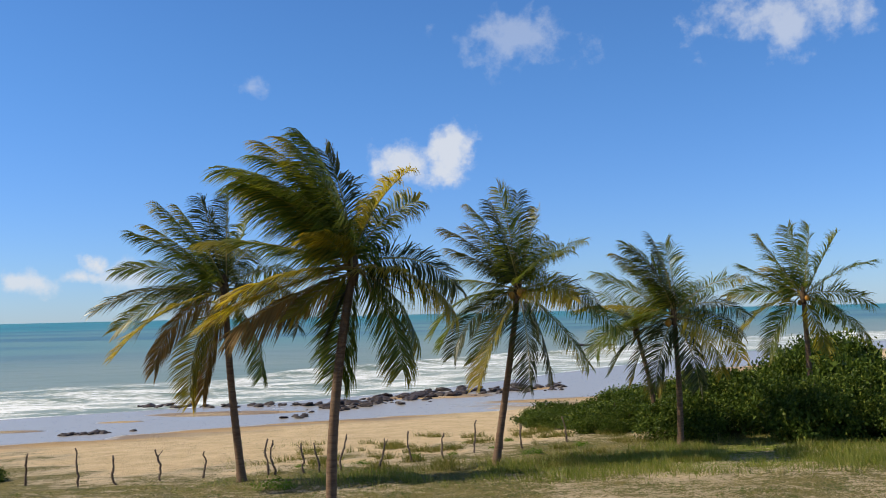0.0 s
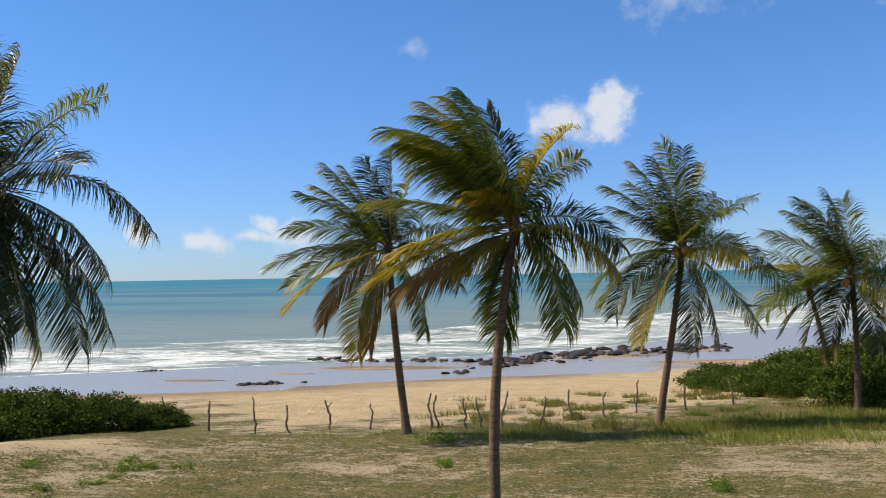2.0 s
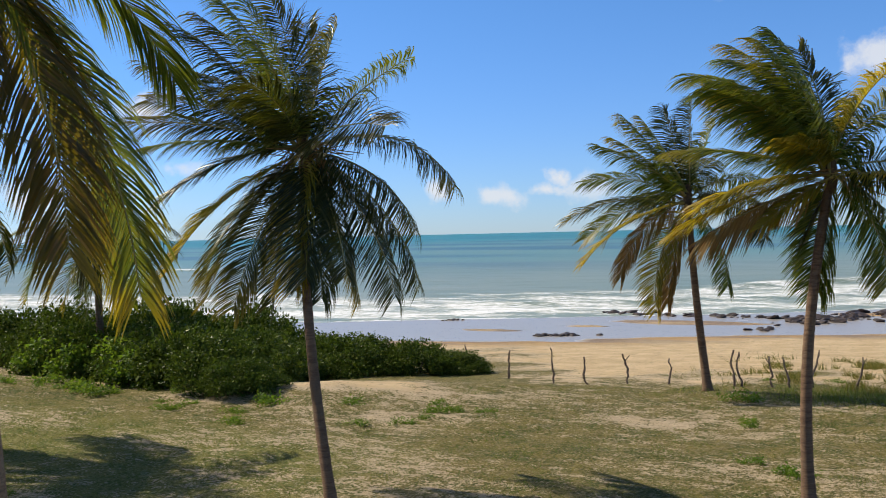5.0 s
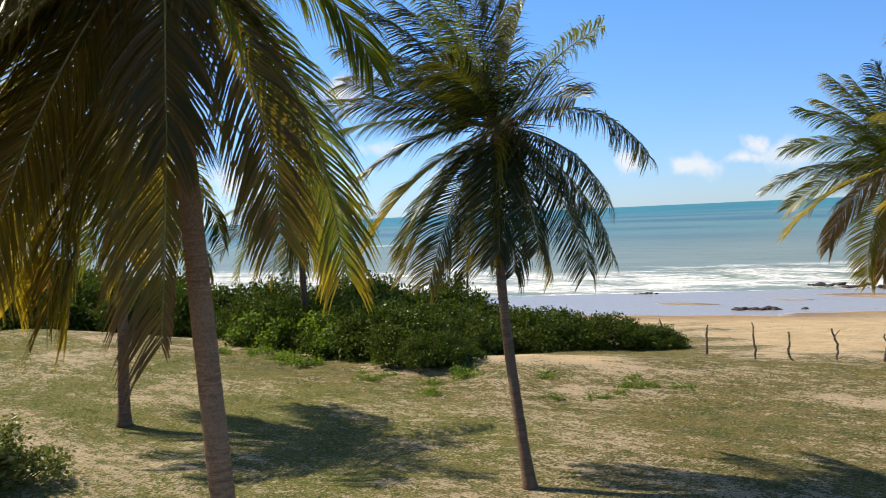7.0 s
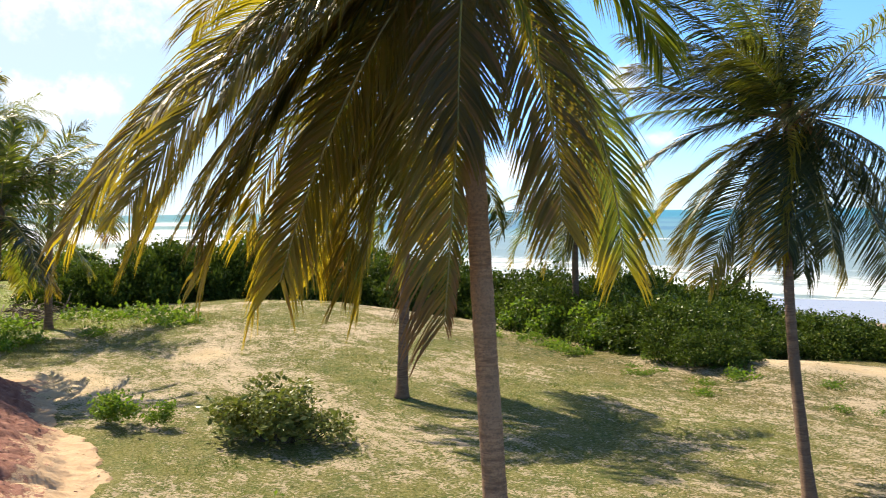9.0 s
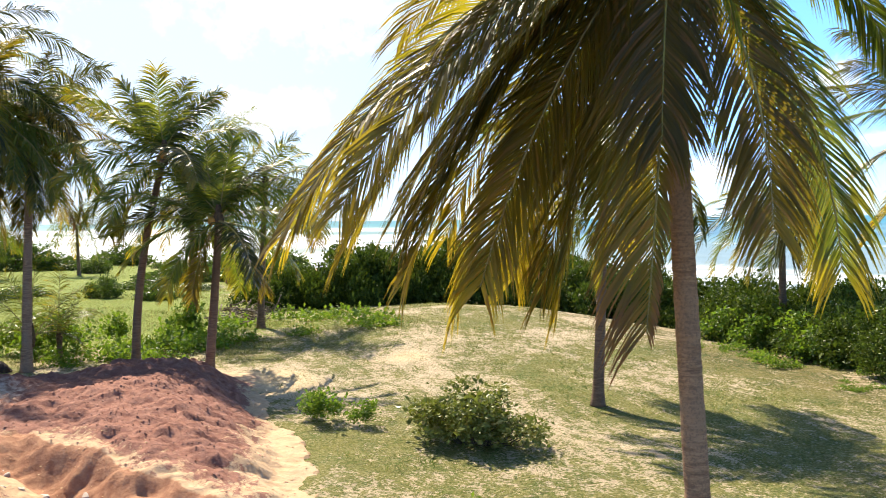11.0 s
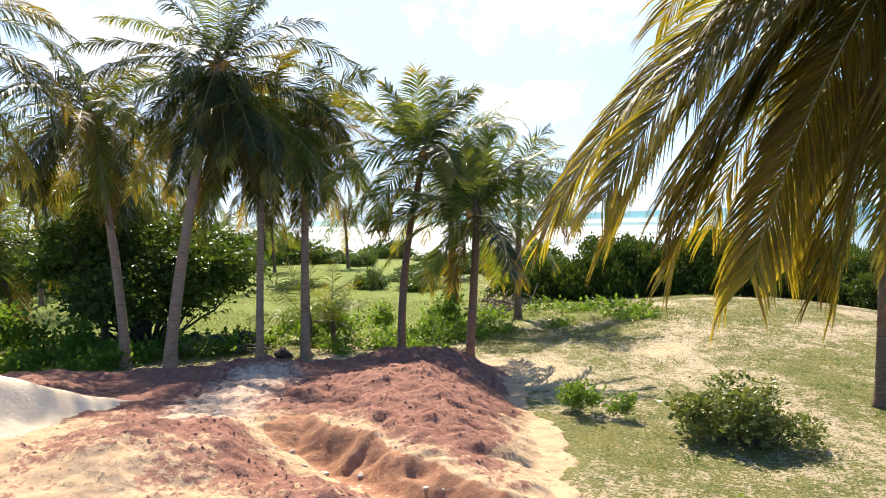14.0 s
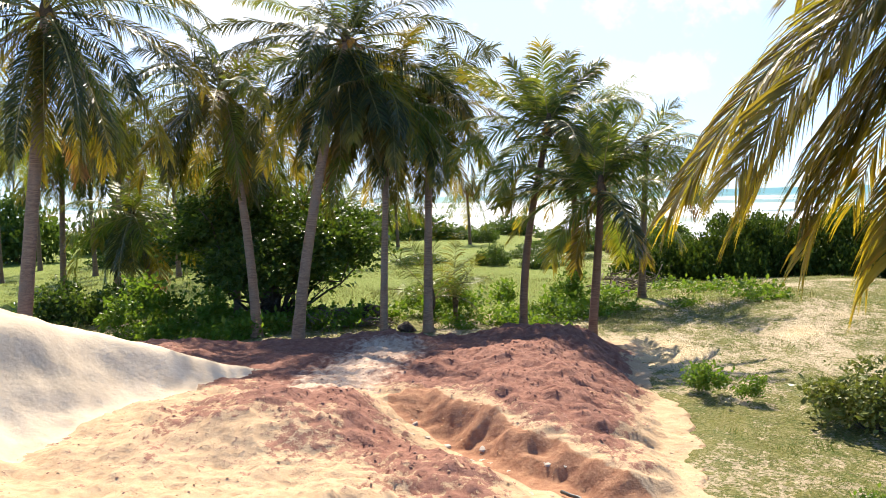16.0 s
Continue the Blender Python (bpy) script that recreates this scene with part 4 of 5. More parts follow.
palm(-13.7, 36.0, -13.6, -0.5, P4, 4, 0.11, 2, 2.6, 2, 0.05, "coconut palm rising out of the shrubs", 115, blade=0.88, fine=1.0, wind=1.15, unrest=0.1, droopy=1.1, sweep=(0.35, 0.85))
palm(-12.4, 43.0, -11.4, -1.3, [], 41, 0.11, 14, 2.6, 0, 0.05, "small coconut palm among the shrubs", 60, sag=(50, 100))
palm(-21.0, 44.0, -20.8, 0.45, P5, 5, 0.12, 3, 2.6, 3, 0.0, "coconut palm standing behind the shrubs", 115, wind=1.0, blade=0.9, fine=1.15)
palm(34.5, 17.1, 35.7, 5.2, P6, 6, 0.1, 3, 2.6, 0, -0.2, "dark coconut palm with a slender trunk on the lawn", 135, wind=1.1, blade=0.95, fine=0.9, droopy=1.1, stalks=9, lean=2.8, unrest=0.1, sweep=(0.35, 0.85), fill_kind="k")
palm(52.2, 11.0, 54.3, 16.2, P7, 7, 0.142, 0, 4.0, 6, -0.05, "large coconut palm with long hanging fronds near the house", 140, wind=0.12, blade=1.05, fill_kind="bbgb", droopy=0.75, bark=BARK_PALE, fine=0.95, bend=0.7, unrest=0.07, sweep=(0.8, 1.2))
palm(58.2, 25.0, 57.8, 3.8, [], 8, 0.14, 22, 3.9, 3, 0.05, "coconut palm on the lawn with yellow frond tips", 84, full=True, droopy=1.1, fine=1.45, lean=1.6, fill_kind="ggky")
palm(47.6, 40.0, 47.7, 0.3, [], 9, 0.15, 22, 3.8, 3, 0.0, "coconut palm in the shrubs above the beach", 84, full=True)
P10 = [(100, 94, 0, 2.6, "g"), (85, 74, 5, 2.7, "g"), (70, 48, -5, 2.8, "g"), (55, 18, 0, 3.6, "g"), (40, -22, 5, 3.6, "g"), (20, -42, 0, 3.5, "g"), (112, 126, -5, 2.6, "g"), (128, 152, 0, 2.8, "g"), (150, 188, 5, 3.7, "g"), (165, 212, -5, 3.8, "g"),
       (185, 236, 0, 3.6, "g"), (-5, -70, 0, 3.4, "g"), (215, 262, 5, 3.0, "g"), (-40, -85, -5, 3.0, "b"), (95, 84, -30, 2.5, "g"), (240, 266, 10, 2.7, "b")]
P11 = [(115, 122, 0, 2.8, "g"), (98, 90, 5, 2.9, "g"), (80, 64, -5, 2.9, "g"), (62, 32, 0, 2.9, "g"), (135, 162, 5, 3.5, "g"), (155, 202, -5, 3.7, "g"), (172, 228, 0, 3.7, "g"), (40, -22, 5, 3.4, "g"), (14, -62, -5, 3.4, "g"), (200, 252, 0, 3.6, "g"),
       (-22, -80, 5, 3.3, "g"), (230, 264, -5, 3.3, "b"), (-52, -88, 0, 3.2, "g"), (106, 130, -30, 2.6, "g")]
palm(81.4, 32.1, 80.7, 0.1, P10, 10, 0.15, 4, 3.4, 2, 0.05, "young coconut palm with an upright feathery crown", 100, blade=0.9, wind=0.5, droopy=0.8, fine=1.4, sweep=(0.45, 0.9), full=True)
palm(85.5, 33.8, 83.7, 3.9, P11, 11, 0.14, 6, 3.7, 3, -0.15, "coconut palm leaning over the field", 100, blade=0.95, wind=0.6, droopy=0.9, fine=1.4, sweep=(0.45, 0.9), full=True)
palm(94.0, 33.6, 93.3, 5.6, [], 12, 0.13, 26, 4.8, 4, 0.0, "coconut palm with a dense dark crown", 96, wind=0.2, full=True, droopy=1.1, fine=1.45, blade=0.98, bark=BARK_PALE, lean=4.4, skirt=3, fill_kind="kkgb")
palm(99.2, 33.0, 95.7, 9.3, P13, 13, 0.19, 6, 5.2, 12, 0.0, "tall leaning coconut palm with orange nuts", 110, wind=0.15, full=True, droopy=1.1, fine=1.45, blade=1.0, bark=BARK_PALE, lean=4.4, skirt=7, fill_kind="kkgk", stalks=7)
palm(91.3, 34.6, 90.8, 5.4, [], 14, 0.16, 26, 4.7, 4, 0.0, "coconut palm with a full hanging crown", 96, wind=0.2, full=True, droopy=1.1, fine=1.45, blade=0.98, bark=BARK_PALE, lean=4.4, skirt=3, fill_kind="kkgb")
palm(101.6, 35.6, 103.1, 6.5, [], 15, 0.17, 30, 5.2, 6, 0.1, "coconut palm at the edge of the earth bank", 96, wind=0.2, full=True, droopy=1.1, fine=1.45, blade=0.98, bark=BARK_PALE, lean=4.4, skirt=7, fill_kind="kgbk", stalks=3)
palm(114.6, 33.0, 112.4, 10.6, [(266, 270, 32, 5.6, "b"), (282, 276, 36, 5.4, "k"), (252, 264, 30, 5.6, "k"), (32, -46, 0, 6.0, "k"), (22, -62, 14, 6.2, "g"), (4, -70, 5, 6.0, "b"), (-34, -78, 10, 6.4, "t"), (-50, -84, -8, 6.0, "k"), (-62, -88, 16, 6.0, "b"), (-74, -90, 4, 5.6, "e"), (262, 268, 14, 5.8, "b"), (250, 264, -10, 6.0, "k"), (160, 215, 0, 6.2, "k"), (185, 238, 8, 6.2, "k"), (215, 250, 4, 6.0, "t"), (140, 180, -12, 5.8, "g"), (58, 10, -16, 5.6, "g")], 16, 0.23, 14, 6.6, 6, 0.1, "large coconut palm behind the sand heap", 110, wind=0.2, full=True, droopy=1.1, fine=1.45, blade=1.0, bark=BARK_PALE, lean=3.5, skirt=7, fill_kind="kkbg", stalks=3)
palm(112.3, 58.0, 112.0, 3.8, [], 17, 0.17, 24, 5.0, 2, 0.0, full=True, droopy=1.1, fine=1.45, blade=1.15, wind=0.2, skirt=7, pairs=60, fill_kind="kkgb")
palm(109.4, 56.0, 108.8, 4.6, [], 18, 0.17, 24, 5.0, 2, 0.0, full=True, droopy=1.1, fine=1.45, blade=1.15, wind=0.2, skirt=7, pairs=60, fill_kind="kkgg")
palm(107.5, 48.0, 108.4, -0.6, [], 19, 0.14, 20, 4.2, 0, 0.1, full=True, droopy=1.1, fine=1.45, blade=1.15, wind=0.2, skirt=4, pairs=60, fill_kind="kkgg")
palm(102.7, 44.0, 102.4, 3.0, [], 20, 0.15, 20, 4.4, 2, 0.0, full=True, droopy=1.1, fine=1.45, blade=1.15, wind=0.2, skirt=7, pairs=50, fill_kind="kkgg")
palm(82.4, 44.0, 82.2, 1.8, [], 21, 0.15, 20, 4.2, 1, 0.0, full=True, droopy=1.1, fine=1.45, wind=0.3, pairs=50)
palm(78.4, 42.3, 78.0, 2.2, [], 22, 0.15, 20, 4.0, 1, 0.0, full=True, droopy=1.1, fine=1.45, wind=0.3, pairs=50)
palm(80.3, 78.0, 80.0, 5.3, [], 23, 0.16, 18, 3.8, 0, 0.0, full=True, droopy=1.1, fine=1.45, wind=0.3, pairs=36)
for i, (a, d, el) in enumerate(((101.8, 92, 2.6), (108.0, 90, 3.4), (110.6, 72, 2.6), (115.5, 70, 4.4), (98.6, 100, 1.6), (103.4, 60, 1.4), (97.2, 88, 1.6), (93.0, 95, 0.0), (88.6, 96, 0.2), (100.0, 82, 0.8), (104.5, 80, 2.4), (117.0, 44, 5.0), (119.5, 60, 4.0), (106.0, 66, 2.0), (96.0, 70, -0.6), (113.5, 80, 3.0))):
    palm(a, d, a + 0.1, el, [], 60 + i, 0.16, 20, 4.4, 0, 0.0, "distant coconut palm beyond the field", wind=0.3, pairs=40, full=True, droopy=1.1, fine=1.45, fill_kind="kkgg")


# ---- shrubs, weeds and the broad tree ----
def leaf_cloud(rng, lumps, count, size, upward=0.5, shell=0.25):
    """Small folded leaves over a set of overlapping lumps (x, y, z, rx, ry, rz)."""
    lumps = np.array(lumps)
    area = lumps[:, 3] * lumps[:, 5]
    pick = rng.choice(len(lumps), count, p=area / area.sum())
    v = rng.normal(0, 1, (count, 3))
    v[:, 2] = np.abs(v[:, 2]) * 1.0 - 0.35
    v /= np.linalg.norm(v, axis=1)[:, None]
    rad = 1.0 + rng.normal(0, shell, count) * 0.7 - np.abs(rng.normal(0, shell, count)) * 0.4
    c = lumps[pick, :3] + v * lumps[pick, 3:] * rad[:, None]
    nc = max(8, count // 38)                       # leaves sit in sprigs
    sprig = rng.integers(0, nc, count)
    c = c[sprig] + rng.normal(0, 1, (count, 3)) * size * np.array([1.35, 1.35, 0.8])
    v = v[sprig]
    c[:, 2] = np.maximum(c[:, 2], 0.02)
    d = v * 0.6 + rng.normal(0, 0.75, (count, 3))
    d[:, 2] += upward * 0.1 - 0.15
    d /= np.linalg.norm(d, axis=1)[:, None]
    nrm = v * 0.5 + np.array([0, 0, upward * 0.8]) + rng.normal(0, 0.5, (count, 3))
    s = np.cross(d, nrm)
    s /= np.linalg.norm(s, axis=1)[:, None] + 1e-9
    n2 = np.cross(s, d)
    ln = size * rng.uniform(0.6, 1.3, count)[:, None]
    a, b = c, c + d * ln
    mid = c + d * ln * 0.5
    l, r = mid + s * ln * 0.32 + n2 * ln * 0.1, mid - s * ln * 0.32 + n2 * ln * 0.1
    verts = np.stack([a, l, b, r], 1).reshape(-1, 3)
    k = np.arange(count) * 4
    faces = np.concatenate([np.stack([k, k + 1, k + 2], 1), np.stack([k, k + 2, k + 3], 1)])
    return verts, faces


def stems(rng, lumps, n, reach, thick):
    vs, fs, base = [], [], 0
    for i in range(n):
        lp = lumps[rng.integers(len(lumps))]
        end = np.array(lp[:3]) + rng.normal(0, 0.55, 3) * np.array(lp[3:])
        end[2] = max(end[2], 0.3 * reach)
        start = np.array([end[0] * 0.25, end[1] * 0.25, -0.05])
        t = np.linspace(0, 1, 6)[:, None]
        pth = start + (end - start) * t + rng.normal(0, 0.05 * reach, (6, 3)) * np.sin(t * math.pi)
        v, f = tube(pth, np.linspace(thick, thick * 0.25, 6), 5)
        vs.append(v)
        fs += [tuple(j + base for j in q) for q in f]
        base += len(v)
    return np.vstack(vs), fs


def shrub(name, seed, lumps, count, size, mat, label, category, nstem=14, thick=0.03, group="", upward=0.5):
    rng = np.random.default_rng(seed)
    e = empty(name, (0, 0, 0), label, category, group)
    v, f = leaf_cloud(rng, lumps, count, size, upward)
    mesh_object("foliage", v, f, mat, e, False)
    inner = [(a, b, c, p * 0.72, q * 0.72, r * 0.72) for a, b, c, p, q, r in lumps]
    v, f = leaf_cloud(rng, inner, count // 3, size * 1.5, 0.1)
    mesh_object("inner_foliage", v, f, mat, e, False)
    if not nstem:
        return e
    v, f = stems(rng, lumps, nstem, max(l[2] for l in lumps), thick)
    mesh_object("branchwork", v, f, TWIG, e)
    return e


def lumps_for(rng, n, w, h):
    """Many small rounded heads over a low dome."""
    out = []
    for i in range(n * 2):
        a = 2.4 * i + rng.uniform(-0.4, 0.4)
        q = math.sqrt((i + 0.5) / (n * 2))
        r = w * 0.92 * q
        z = h * (0.95 - 0.62 * q * q) * rng.uniform(0.72, 1.08)
        u = w * rng.uniform(0.17, 0.31)
        out.append((math.cos(a) * r, math.sin(a) * r, z * 0.8, u, u, h * rng.uniform(0.16, 0.28)))
        if q > 0.6:
            out.append((math.cos(a + 0.2) * r * 1.05, math.sin(a + 0.2) * r * 1.05, h * 0.2, u, u, h * 0.22))
    out.append((0, 0, h * 0.4, w * 0.6, w * 0.6, h * 0.42))
    return out


HEDGE = []
for i in range(4):
    rg = np.random.default_rng(200 + i)
    HEDGE.append(shrub("shrub", 210 + i, lumps_for(rg, 9, 2.6, 2.0), 12500, 0.12, SHRUB_LEAF, "dense green coastal shrub above the beach", "shrub", 16, 0.035, "coastal shrubs"))
# place: x, y, width factor, height factor
RIGHT = [(5.4, 45.0, 0.6, 0.5), (5.6, 49.0, 0.7, 0.6), (6.6, 40.0, 0.5, 0.5), (5.0, 47.0, 0.5, 0.45), (7.6, 41.5, 0.85, 0.75), (8.5, 46.5, 0.95, 0.9), (9.6, 37.6, 0.8, 0.95), (12.4, 41.0, 1.1, 1.25), (13.6, 36.6, 0.95, 1.25), (17.0, 38.5, 1.15, 1.55), (13.0, 47.5, 1.1, 1.3),
         (18.5, 45.0, 1.3, 1.85), (21.8, 38.2, 1.15, 1.7), (24.5, 44.0, 1.35, 2.0), (26.5, 37.5, 1.2, 1.6), (30.5, 42.5, 1.4, 2.0), (17.0, 35.2, 0.8, 0.95), (21.0, 34.8, 0.85, 1.05), (20.5, 52.0, 1.4, 2.0), (29.0, 50.5, 1.5, 2.2), (32.0, 36.0, 1.2, 1.5), (11.0, 53.0, 1.0, 0.9)]
LEFT = [(-21.2, 24.4, 0.8, 0.95), (-23.6, 25.4, 0.95, 1.15), (-19.6, 23.4, 0.5, 0.6), (-26.2, 26.2, 0.9, 1.2), (-22.4, 27.2, 0.9, 1.05), (-50.5, 15.6, 1.1, 1.9), (-52.5, 12.2, 0.95, 1.45), (-16.6, 33.0, 0.45, 0.5), (-18.2, 32.6, 0.7, 0.72), (-20.6, 31.6, 0.8, 0.85), (-22.6, 32.8, 0.85, 0.9), (-24.6, 30.4, 0.95, 1.1), (-26.8, 32.6, 1.05, 1.5), (-27.0, 28.2, 0.95, 1.5), (-29.8, 30.4, 1.15, 1.75),
        (-30.0, 26.6, 0.9, 1.15), (-33.0, 28.6, 1.1, 1.45), (-36.5, 29.0, 1.1, 1.4), (-39.5, 26.6, 1.1, 1.5), (-42.5, 25.6, 1.1, 1.6), (-46.0, 23.8, 1.2, 2.1), (-49.0, 20.8, 1.2, 2.1), (-51.0, 17.4, 1.1, 1.9), (-48.0, 27.5, 1.2, 1.9), (-44.0, 30.0, 1.2, 1.7), (-53, 22, 1.2, 1.7), (-50.5, 14.4, 0.7, 0.8), (-21.5, 29.2, 0.5, 0.5), (-24.6, 27.6, 0.6, 0.7), (-33.5, 33.5, 1.2, 1.3)]
rg = random.Random(5)
for k, (x, y, w, h) in enumerate(RIGHT + LEFT):
    src = HEDGE[k % 4]
    m = Matrix.LocRotScale((x, y, land_at(x, y) - 0.05), Euler((0, 0, rg.uniform(0, 6.28))), (w, w, h))
    if k < 4:
        src.matrix_basis = m
    else:
        c = copy_thing(src, Matrix.Identity(4))
        c.matrix_basis = m

rgn = np.random.default_rng(77)
lone = shrub("lone_bush", 301, [(0, 0, 0.3, 0.62, 0.6, 0.34), (-0.75, 0.1, 0.32, 0.32, 0.4, 0.3), (0.7, 0.2, 0.26, 0.5, 0.45, 0.26), (0.15, -0.25, 0.72, 0.28, 0.3, 0.34), (-0.3, 0.25, 0.82, 0.2, 0.22, 0.34), (0.5, -0.15, 0.55, 0.24, 0.26, 0.34), (-0.62, -0.3, 0.6, 0.16, 0.18, 0.28), (1.05, 0.1, 0.3, 0.2, 0.24, 0.26), (0.3, 0.4, 0.9, 0.12, 0.12, 0.22)], 3600, 0.095, LONE_LEAF, "round leafy bush standing alone on the lawn", "bush", 26, 0.018)
lone.matrix_basis = Matrix.LocRotScale((-18.9, 8.5, land_at(-18.9, 8.5)), Euler((0, 0, 0.6)), (1.25, 1.25, 1.1))
weed = shrub("weed", 302, [(0, 0, 0.1, 0.34, 0.3, 0.16), (0.35, 0.15, 0.07, 0.25, 0.2, 0.1), (-0.3, -0.2, 0.08, 0.25, 0.25, 0.12), (0.05, 0.3, 0.16, 0.16, 0.16, 0.14)], 300, 0.085, WEED_LEAF, "low bright green weed growing in the lawn", "weed", 0, 0.008, "lawn weeds", 0.9)
sapling = shrub("sapling", 303, [(0, 0, 0.4, 0.35, 0.35, 0.35), (0.25, 0.1, 0.6, 0.25, 0.22, 0.35), (-0.25, -0.1, 0.35, 0.3, 0.28, 0.3), (0.0, 0.2, 0.85, 0.15, 0.15, 0.25)], 700, 0.1, WEED_LEAF, "bright green leafy sapling beside the hedge", "sapling", 0, 0.012, "saplings", 0.7)
SAPLINGS = [(-24.6, 23.6, 1.2), (-26.0, 24.6, 1.5), (-23.4, 24.8, 1.1), (-28.6, 24.4, 1.2), (-25.2, 26.0, 1.6), (-22.3, 6.2, 0.8), (-21.7, 6.9, 0.6), (-22.9, 5.9, 0.6), (-20.6, 25.2, 0.8), (-30.5, 24.6, 1.3), (-38.0, -0.8, 1.1), (-39.2, 0.4, 1.5), (-40.0, -1.4, 1.2), (-37.0, -9.5, 1.6), (-38.5, -12.0, 2.0), (-36.2, -12.8, 1.5), (-41.5, 2.4, 1.2), (-35.8, -7.4, 0.9), (-43, 5.5, 1.3)]
for k, (x, y, w) in enumerate(SAPLINGS):
    o = sapling if k == 0 else copy_thing(sapling, Matrix.Identity(4))
    o.matrix_basis = Matrix.LocRotScale((x, y, land_at(x, y) - 0.02), Euler((0, 0, k * 2.1)), (w, w, w))
WEEDS = [(-17.6, 22.5, 1.6), (-17.0, 20.0, 1.0), (-15.2, 23.2, 1.1), (-11.2, 24.0, 0.9),  (-14.4, 6.4, 1.2), (-13.0, 8.0, 1.0), (-5.2, 28.2, 1.4), (-3.6, 21.0, 0.9), (2.4, 22.5, 1.0),
         (-4.4, 25.2, 0.9), (-24.0, 21.6, 1.7), (-25.6, 22.4, 1.5), (-23.0, 23.4, 1.2), (-27.6, 23.0, 1.5), (-2.6, 20.0, 1.0), (0.2, 35.0, 0.6), (1.8, 36.5, 0.7), (-1.2, 34.0, 0.8), (3.0, 34.4, 0.9), (5.0, 36.0, 0.8), (-3.0, 33.0, 0.8), (-5.0, 32.6, 0.6), (2.5, 38.5, 0.6), (4.6, 40.0, 0.6), (0.8, 39.0, 0.5), (-16.5, 12.5, 0.7),
         (-36.0, 1.5, 1.6), (-37.5, 3.0, 1.8), (-36.5, -4.5, 1.8), (-38, -8, 2.0), (-40, -6, 2.2), (-42, 5, 2.0), (-38, 6.5, 1.6), (-39.0, 0.5, 1.8), (-41, -12, 2.2), (-37, -11, 2.2), (-44, 1, 2.0)]
rw = np.random.default_rng(310)
for i in range(28):
    WEEDS.append((rw.uniform(-39.5, -34.2), rw.uniform(-12.5, 5.5), rw.uniform(0.9, 2.2)))
for i in range(7):
    WEEDS.append((rw.uniform(-46, -36), rw.uniform(6.5, 13.0), rw.uniform(1.0, 2.0)))
for i in range(26):
    WEEDS.append((rw.uniform(-29, -12), rw.uniform(20.5, 25.5), rw.uniform(0.4, 1.1)))
for k, (x, y, s) in enumerate(WEEDS):
    s = s * (0.62 if x > -30 else 1.0)
    m = Matrix.LocRotScale((x, y, land_at(x, y) - 0.02), Euler((0, 0, rg.uniform(0, 6.28))), (s, s, s * rg.uniform(0.8, 1.15)))
    o = weed if k == 0 else copy_thing(weed, Matrix.Identity(4))
    o.matrix_basis = m

# broad dark tree beyond the palms
rgt = np.random.default_rng(88)
crown = [(math.cos(a) * r, math.sin(a) * r, z, rgt.uniform(1.3, 2.0), rgt.uniform(1.3, 2.0), rgt.uniform(0.9, 1.4)) for a, r, z in [(i * 0.9, 1.2 + 1.9 * ((i * 37) % 10) / 10, 1.5 + 2.6 * ((i * 53) % 10) / 10) for i in range(16)]]
broad = shrub("broad_tree", 401, crown, 32000, 0.17, TREE_LEAF, "broad dark-leaved tree with a low rounded crown", "tree", 30, 0.06)
tv, tf = tube([(0, 0, -0.1), (0.1, 0, 0.7), (0.0, 0.1, 1.4), (0.1, 0.1, 2.4)], [0.34, 0.26, 0.22, 0.12], 10)
mesh_object("trunk", tv, tf, TWIG, broad)
broad.matrix_basis = Matrix.LocRotScale((-42.5, -8.0, land_at(-42.5, -8.0)), Euler((0, 0, 0)), (1.2, 1.28, 1.12))
far_bush = shrub("field_bush", 402, lumps_for(np.random.default_rng(403), 8, 2.8, 2.6), 3000, 0.27, TREE_LEAF, "rounded dark bush in the far field", "bush", 10, 0.05, "field bushes")
FIELD = [(-66, 3.2, 0.6, 0.6), (-63, 6.0, 0.45, 0.4), (-80, 10, 0.7, 0.6), (-92, 14, 0.8, 0.7), (-100, 4, 0.7, 0.6), (-84, -16, 1.2, 1.6),
         (-96, -10, 1.2, 1.4), (-104, -22, 1.5, 2.0), (-98, -34, 1.8, 2.4), (-106, -30, 1.6, 2.2), (-112, -14, 1.5, 1.8), (-110, -4, 1.1, 1.2), 
         (-86, -40, 1.8, 2.4), (-76, -22, 1.0, 1.2), (-118, -24, 1.9, 2.6), (-92, -20, 1.4, 1.8), (-45, -15.5, 0.5, 0.5), (-39.5, -16, 0.7, 0.7),
         (-120, 8, 1.0, 1.0), (-124, -8, 1.4, 1.6), (-116, 20, 1.0, 0.9), (-104, 24, 1.1, 1.0), (-74, 17, 0.8, 0.7), (-66, 22, 0.9, 0.9), (-60, 15, 0.6, 0.5)]
rq = np.random.default_rng(404)
for i in range(46):
    p = spot(rq.uniform(66, 112), rq.uniform(62, 128))
    if offshore(np.array([p.x]), np.array([p.y]))[0] < -34:
        w = rq.uniform(0.35, 1.2)
        FIELD.append((p.x, p.y, w, w * rq.uniform(0.35, 0.8)))
for k, (x, y, w, h) in enumerate(FIELD):
    c = far_bush if k == 0 else copy_thing(far_bush, Matrix.Identity(4))
    c.matrix_basis = Matrix.LocRotScale((x, y, land_at(x, y) - 0.1), Euler((0, 0, k * 1.7)), (w, w * (0.6 + 0.9 * (k % 4) / 3), h))

